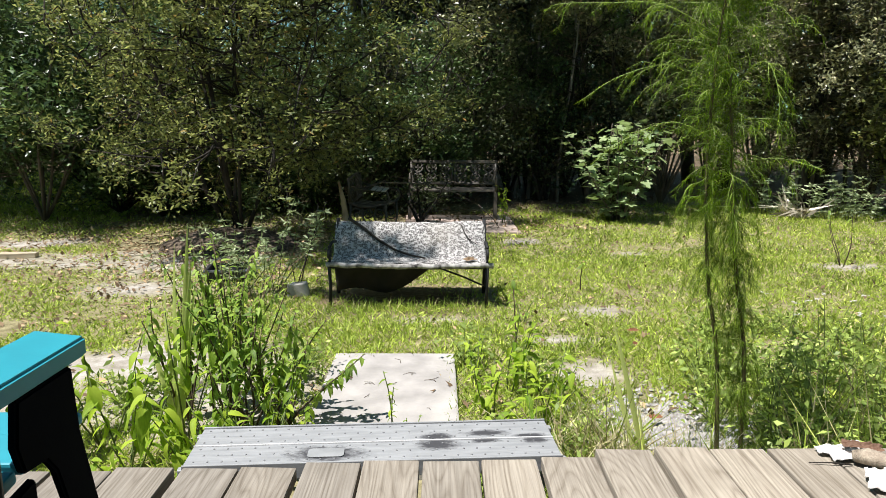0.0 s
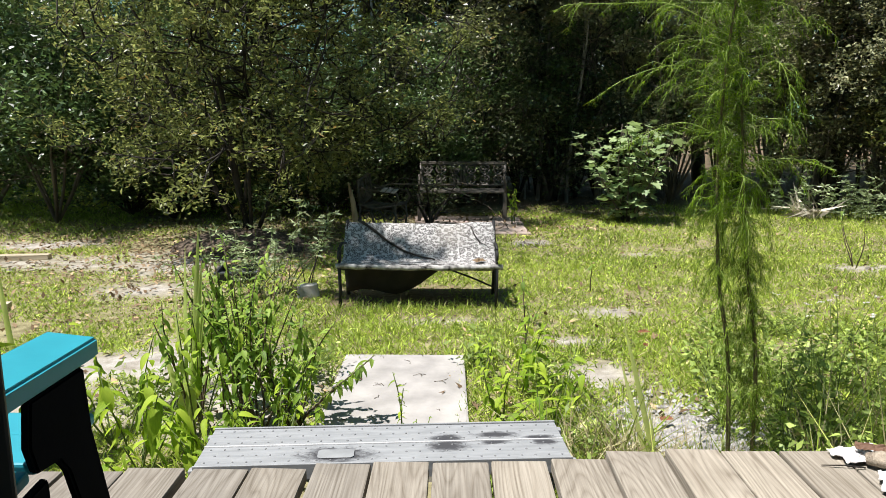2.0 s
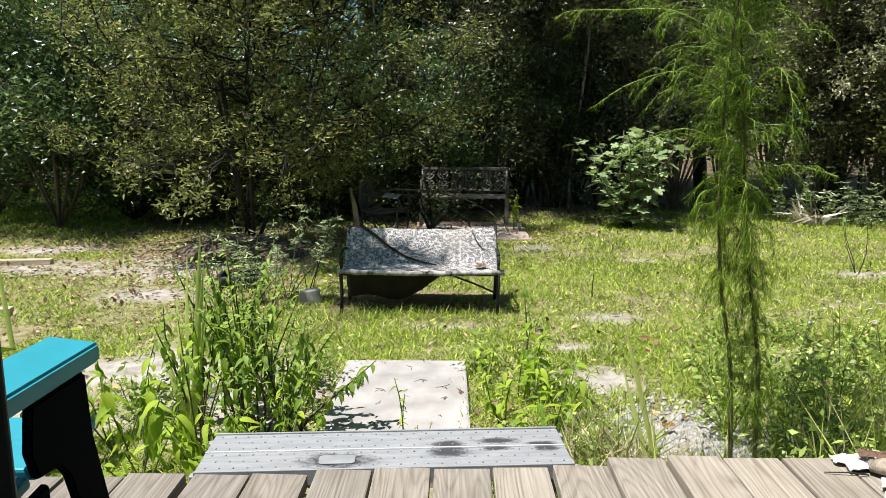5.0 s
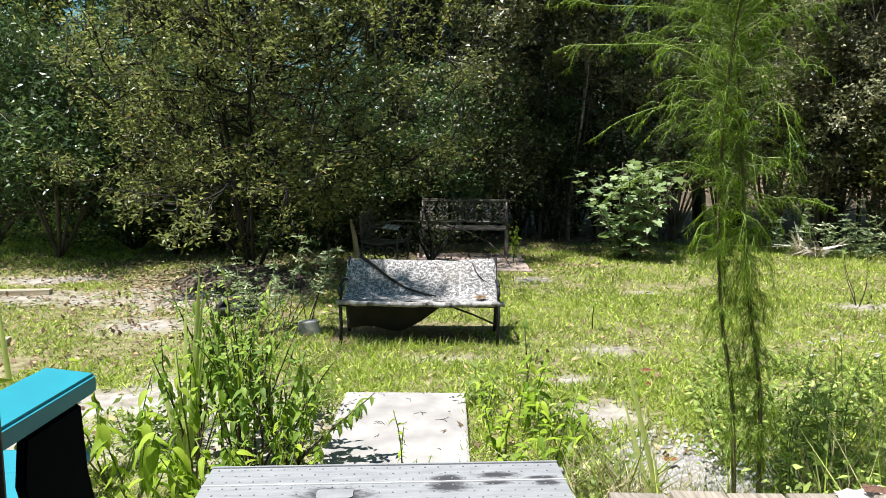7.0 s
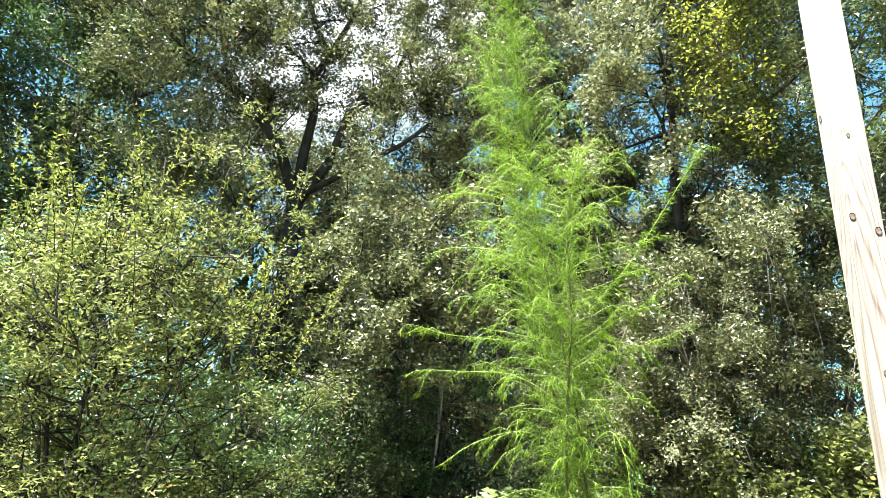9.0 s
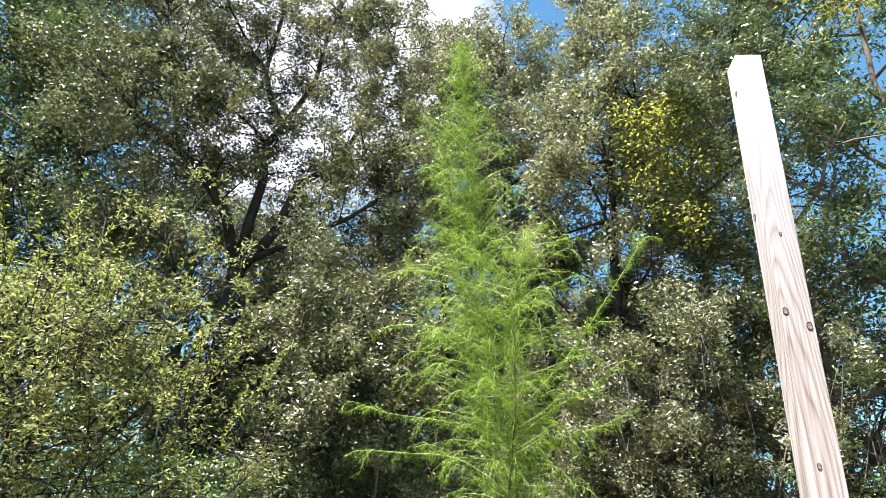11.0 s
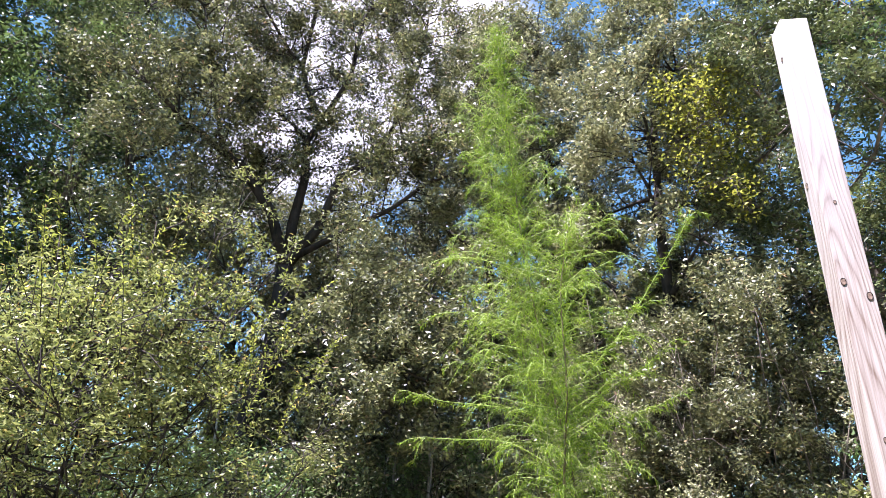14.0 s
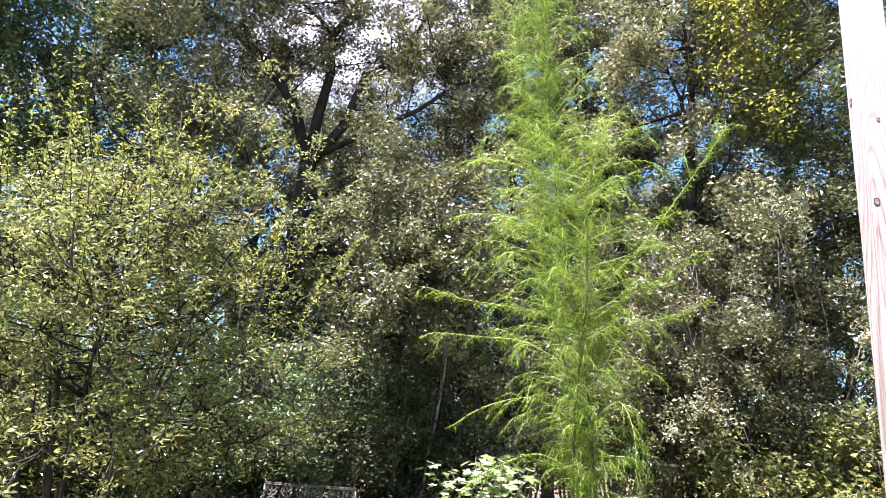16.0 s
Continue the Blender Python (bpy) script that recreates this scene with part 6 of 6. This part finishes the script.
def make_tub():
    t = thing("plastic_tub", "low black plastic tub beside the mound", "tub", pose(-1.87, 5.95, 0, 0, 0, 8))
    bm = bmesh.new()
    box(bm, (0.34, 0.30, 0.10), (0, 0, 0.05))
    top = [f for f in bm.faces if f.normal.z > 0.9]
    inner = bmesh.ops.inset_region(bm, faces=top, thickness=0.02)
    bmesh.ops.translate(bm, verts=list({v for f in top for v in f.verts}), vec=(0, 0, -0.07))
    part("body", bm, TUB, t)
    part("rim", boxed((0.38, 0.03, 0.02), bevel=0.005), plain_material("scuffed_rim", (0.10, 0.11, 0.12), 0.4), t, at=pose(0, -0.16, 0.10))
    for x in (-0.19, 0.19):
        part("rim", boxed((0.03, 0.29, 0.02), bevel=0.005), TUB, t, at=pose(x * 0.92, 0.0, 0.10))
    part("rim", boxed((0.38, 0.03, 0.02), bevel=0.005), TUB, t, at=pose(0, 0.16, 0.10))


make_tub()


def rock(label, x, y, size, seed, color=(0.45, 0.43, 0.40)):
    bm = bmesh.new()
    bmesh.ops.create_icosphere(bm, subdivisions=3, radius=1)
    for v in bm.verts:
        n = noise.noise(v.co * 1.3 + Vector((seed, 0, 0)))
        c = Vector((max(-0.8, min(0.8, v.co.x)), max(-0.75, min(0.75, v.co.y)), max(-0.6, min(0.7, v.co.z)))) * (1 + 0.18 * n)
        v.co = (c.x * size[0], c.y * size[1], (c.z + 0.45) * size[2])
    t = thing("stone", label, "stone", pose(x, y, 0, 0, 0, seed * 40))
    part("body", bm, plain_material("pale_stone", color, 0.9, vary=0.15, scale=8, bump=0.5), t)


t = thing("stone", "flat-sided pale grey block of stone in the grass", "stone", pose(-1.14, 5.38, 0, 0, 0, 12))
bm = boxed((0.19, 0.10, 0.12), (0, 0, 0.04), bevel=0.012)
for v in bm.verts:
    v.co.x *= 1.0 - 1.6 * max(0.0, v.co.z - 0.02) * (0.5 + 2.5 * (v.co.x > 0))
    v.co += Vector((1, 1, 1)) * 0.008 * noise.noise(v.co * 17)
part("body", bm, plain_material("pale_stone_block", (0.45, 0.43, 0.40), 0.9, vary=0.15, scale=12, bump=0.5), t)
rock("small round brown stone behind the mound", -2.75, 7.95, (0.05, 0.05, 0.05), 1.3, (0.2, 0.15, 0.12))
OLD_BOARD = wood_material("old_board", (0.22, 0.18, 0.12), (0.42, 0.36, 0.26), (0.55, 0.48, 0.36), 0)
for x, y, rz, ln in ((-4.42, 6.75, 8, 0.75), (-3.5, 4.85, 15, 0.5)):
    t = thing("board", "old pale timber lying on the sand", "board", pose(x, y, 0.03, 0, 0, rz))
    part("plank", boxed((ln, 0.09, 0.06), bevel=0.004), OLD_BOARD, t)
WHITE = plain_material("white_metal", (0.6, 0.62, 0.62), 0.5)
t = thing("metal_table", "small white metal folding table far off in the shade", "table", pose(-9.2, 13.7, 0, 0, 0, 30))
part("top", boxed((0.9, 0.5, 0.03), bevel=0.005), WHITE, t, at=pose(0, 0, 0.62))
for x in (-0.4, 0.4):
    for y in (-0.2, 0.2):
        part("leg", boxed((0.03, 0.03, 0.61)), WHITE, t, at=pose(x, y, 0.305))

# pale dry fronds at the edge of the wood
PALE = leaf_material("bleached_fronds", (0.30, 0.27, 0.2), (0.55, 0.50, 0.40), None, 0.2, 0.7, 0.2)
for i, (h, r, ht) in enumerate([(26.8, 11.3, 0.46), (27.3, 11.2, 0.40), (34.5, 11.4, 0.43)]):
    rng = np.random.default_rng(600 + i)
    t = thing("palmetto", "clump of bleached dead fronds at the wood's edge", "plant", Matrix.Translation(polar(h, r)), group="frond clumps")
    n = 22
    at = rng.normal(size=(n, 3)) * (0.06, 0.06, 0) + (0, 0, 0.02)
    tagged(part("frond_tuft", quads_mesh("frond_tuft", leaf_quads(rng, at, ht, 0.045, 0.3, np.tile((0, 0, 0.9), (n, 1)), 0.5, 1.0), PALE), None, t), kind="stuff")

# golden leaves in the right-hand trees, boughs of their own
for k, stops in enumerate([[(30.6, 32.5, 12.6), (32.0, 33.4, 11.9), (33.4, 34.2, 11.5), (34.6, 34.0, 11.2)], [(30.6, 30.5, 12.6), (32.5, 31.6, 11.9), (35.0, 32.6, 11.5), (37.0, 33.2, 11.3)],
                           [(30.0, 26.5, 12.6), (32.8, 27.3, 12.0), (35.0, 28.0, 11.6), (37.3, 28.4, 11.4)], [(46.0, 36.5, 12.8), (48.5, 39.5, 12.0), (50.5, 40.6, 11.6), (52.0, 40.2, 11.4)]]):
    grown_tree("leafy_bough", "golden-leaved bough high in the wood's edge", 71 + k, [([sight(*q) for q in stops], 0.03, 0.008, 1.5)], GOLD_LEAF, 0.085, BARK, per_clump=20 if k < 2 else 15, branches=9, twigs=4,
               branch_len=0.8, clump=0.14, category="bough", group="golden boughs", slim=0.55, flat=0.6)
# a broken pale limb hanging in the oak
s = Tubes(7)
s.add([sight(*q) for q in ((8.4, 22.9, 11.9), (9.5, 22.4, 11.8), (10.7, 22.2, 11.75), (11.6, 21.6, 11.75), (12.3, 21.2, 11.8))], (0.016, 0.03, 0.05, 0.065, 0.05))
s.add([sight(*q) for q in ((10.2, 22.3, 11.78), (9.4, 21.6, 11.7), (8.0, 21.6, 11.65))], (0.025, 0.015, 0.008))
t = thing("dead_limb", "broken pale grey limb lodged in the oak's crown", "branch")
part("stem", s.mesh("stem", bark_material("bleached_wood", (0.30, 0.28, 0.26), (0.55, 0.53, 0.50), 14)), None, t)

# ---- dry leaves and pebbles on the ground ----


for x, y, z, sz in ((1.24, 4.32, 20, 0.07), (1.18, 4.05, 70, 0.045), (0.98, 2.98, 10, 0.06)):
    t = thing("dry_leaf", "fallen orange-brown leaf lying in the grass", "leaf", pose(x, y, 0.045, 0, 0, z), group="fallen orange leaves")
    part("blade", crumple(z * 0.1, sz, sz * 0.6, 0.03), plain_material("orange_leaf", (0.24, 0.10, 0.045), 0.8), t)


def litter():
    rng = np.random.default_rng(91)
    at = []
    while len(at) < 9000:
        k = len(at) % 5
        if k == 0:
            x, y = rng.uniform(-5, 4), rng.uniform(10.2, 13)
        elif k == 1:
            x, y = rng.normal(-2.6, 1.2), rng.normal(7.3, 0.9)
        elif k == 2:
            x, y = rng.normal(0.2, 0.9), rng.normal(9.3, 0.6)
        elif k == 3:
            x, y = rng.uniform(-6, -1.3), rng.uniform(4.2, 9.5)
        else:
            x, y = rng.uniform(-5, 5), rng.uniform(3, 11)
        at.append((x, y, 0.02 + (0.18 * max(0, 1 - math.hypot(x + 2.33, y - 7.55) / 0.75))))
    q = leaf_quads(rng, np.array(at), 0.06, 0.03, 0.85, None, 0.1)
    tagged(new("dry_leaves", quads_mesh("dry_leaves", q, leaf_material("dry_litter", (0.10, 0.06, 0.035), (0.38, 0.27, 0.16), None, 0.1, 0.8, 0.2))),
           "scattered brown dry leaves on the ground", "leaf litter", kind="stuff")


def pebbles():
    rng = np.random.default_rng(92)
    v, f = [], []
    for _ in range(1500):
        x, y, s = rng.normal(1.05, 0.22), rng.normal(2.9, 0.22), rng.uniform(0.006, 0.018)
        n = len(v)
        for a in range(6):
            v.append((x + s * math.cos(a * 1.047) * rng.uniform(0.7, 1.2), y + s * math.sin(a * 1.047) * rng.uniform(0.7, 1.2), 0.006))
        v.append((x, y, 0.008 + s * 0.8))
        f += [(n + a, n + (a + 1) % 6, n + 6) for a in range(6)]
    tagged(new("gravel", mesh_from("gravel", v, f, plain_material("pale_gravel", (0.36, 0.345, 0.325), 0.9, vary=0.3, scale=40))), "pale gravel on the sand beside the step", "gravel", kind="stuff")
    s = Tubes(4)
    for _ in range(20):
        x, y, w, L = rng.uniform(-0.6, 0.05), rng.uniform(2.7, 3.98), rng.uniform(0, 3.1), rng.uniform(0.02, 0.09)
        s.add([(x, y, 0.0395), (x + L * math.cos(w) * 0.5, y + L * math.sin(w) * 0.5, 0.042), (x + L * math.cos(w + 0.4), y + L * math.sin(w + 0.4), 0.0395)], (0.0014, 0.0014, 0.001))
    tagged(new("twig_litter", s.mesh("twig_litter", WOODY)), "thin dark twigs strewn over the concrete slab", "twigs", kind="stuff")


litter()
pebbles()
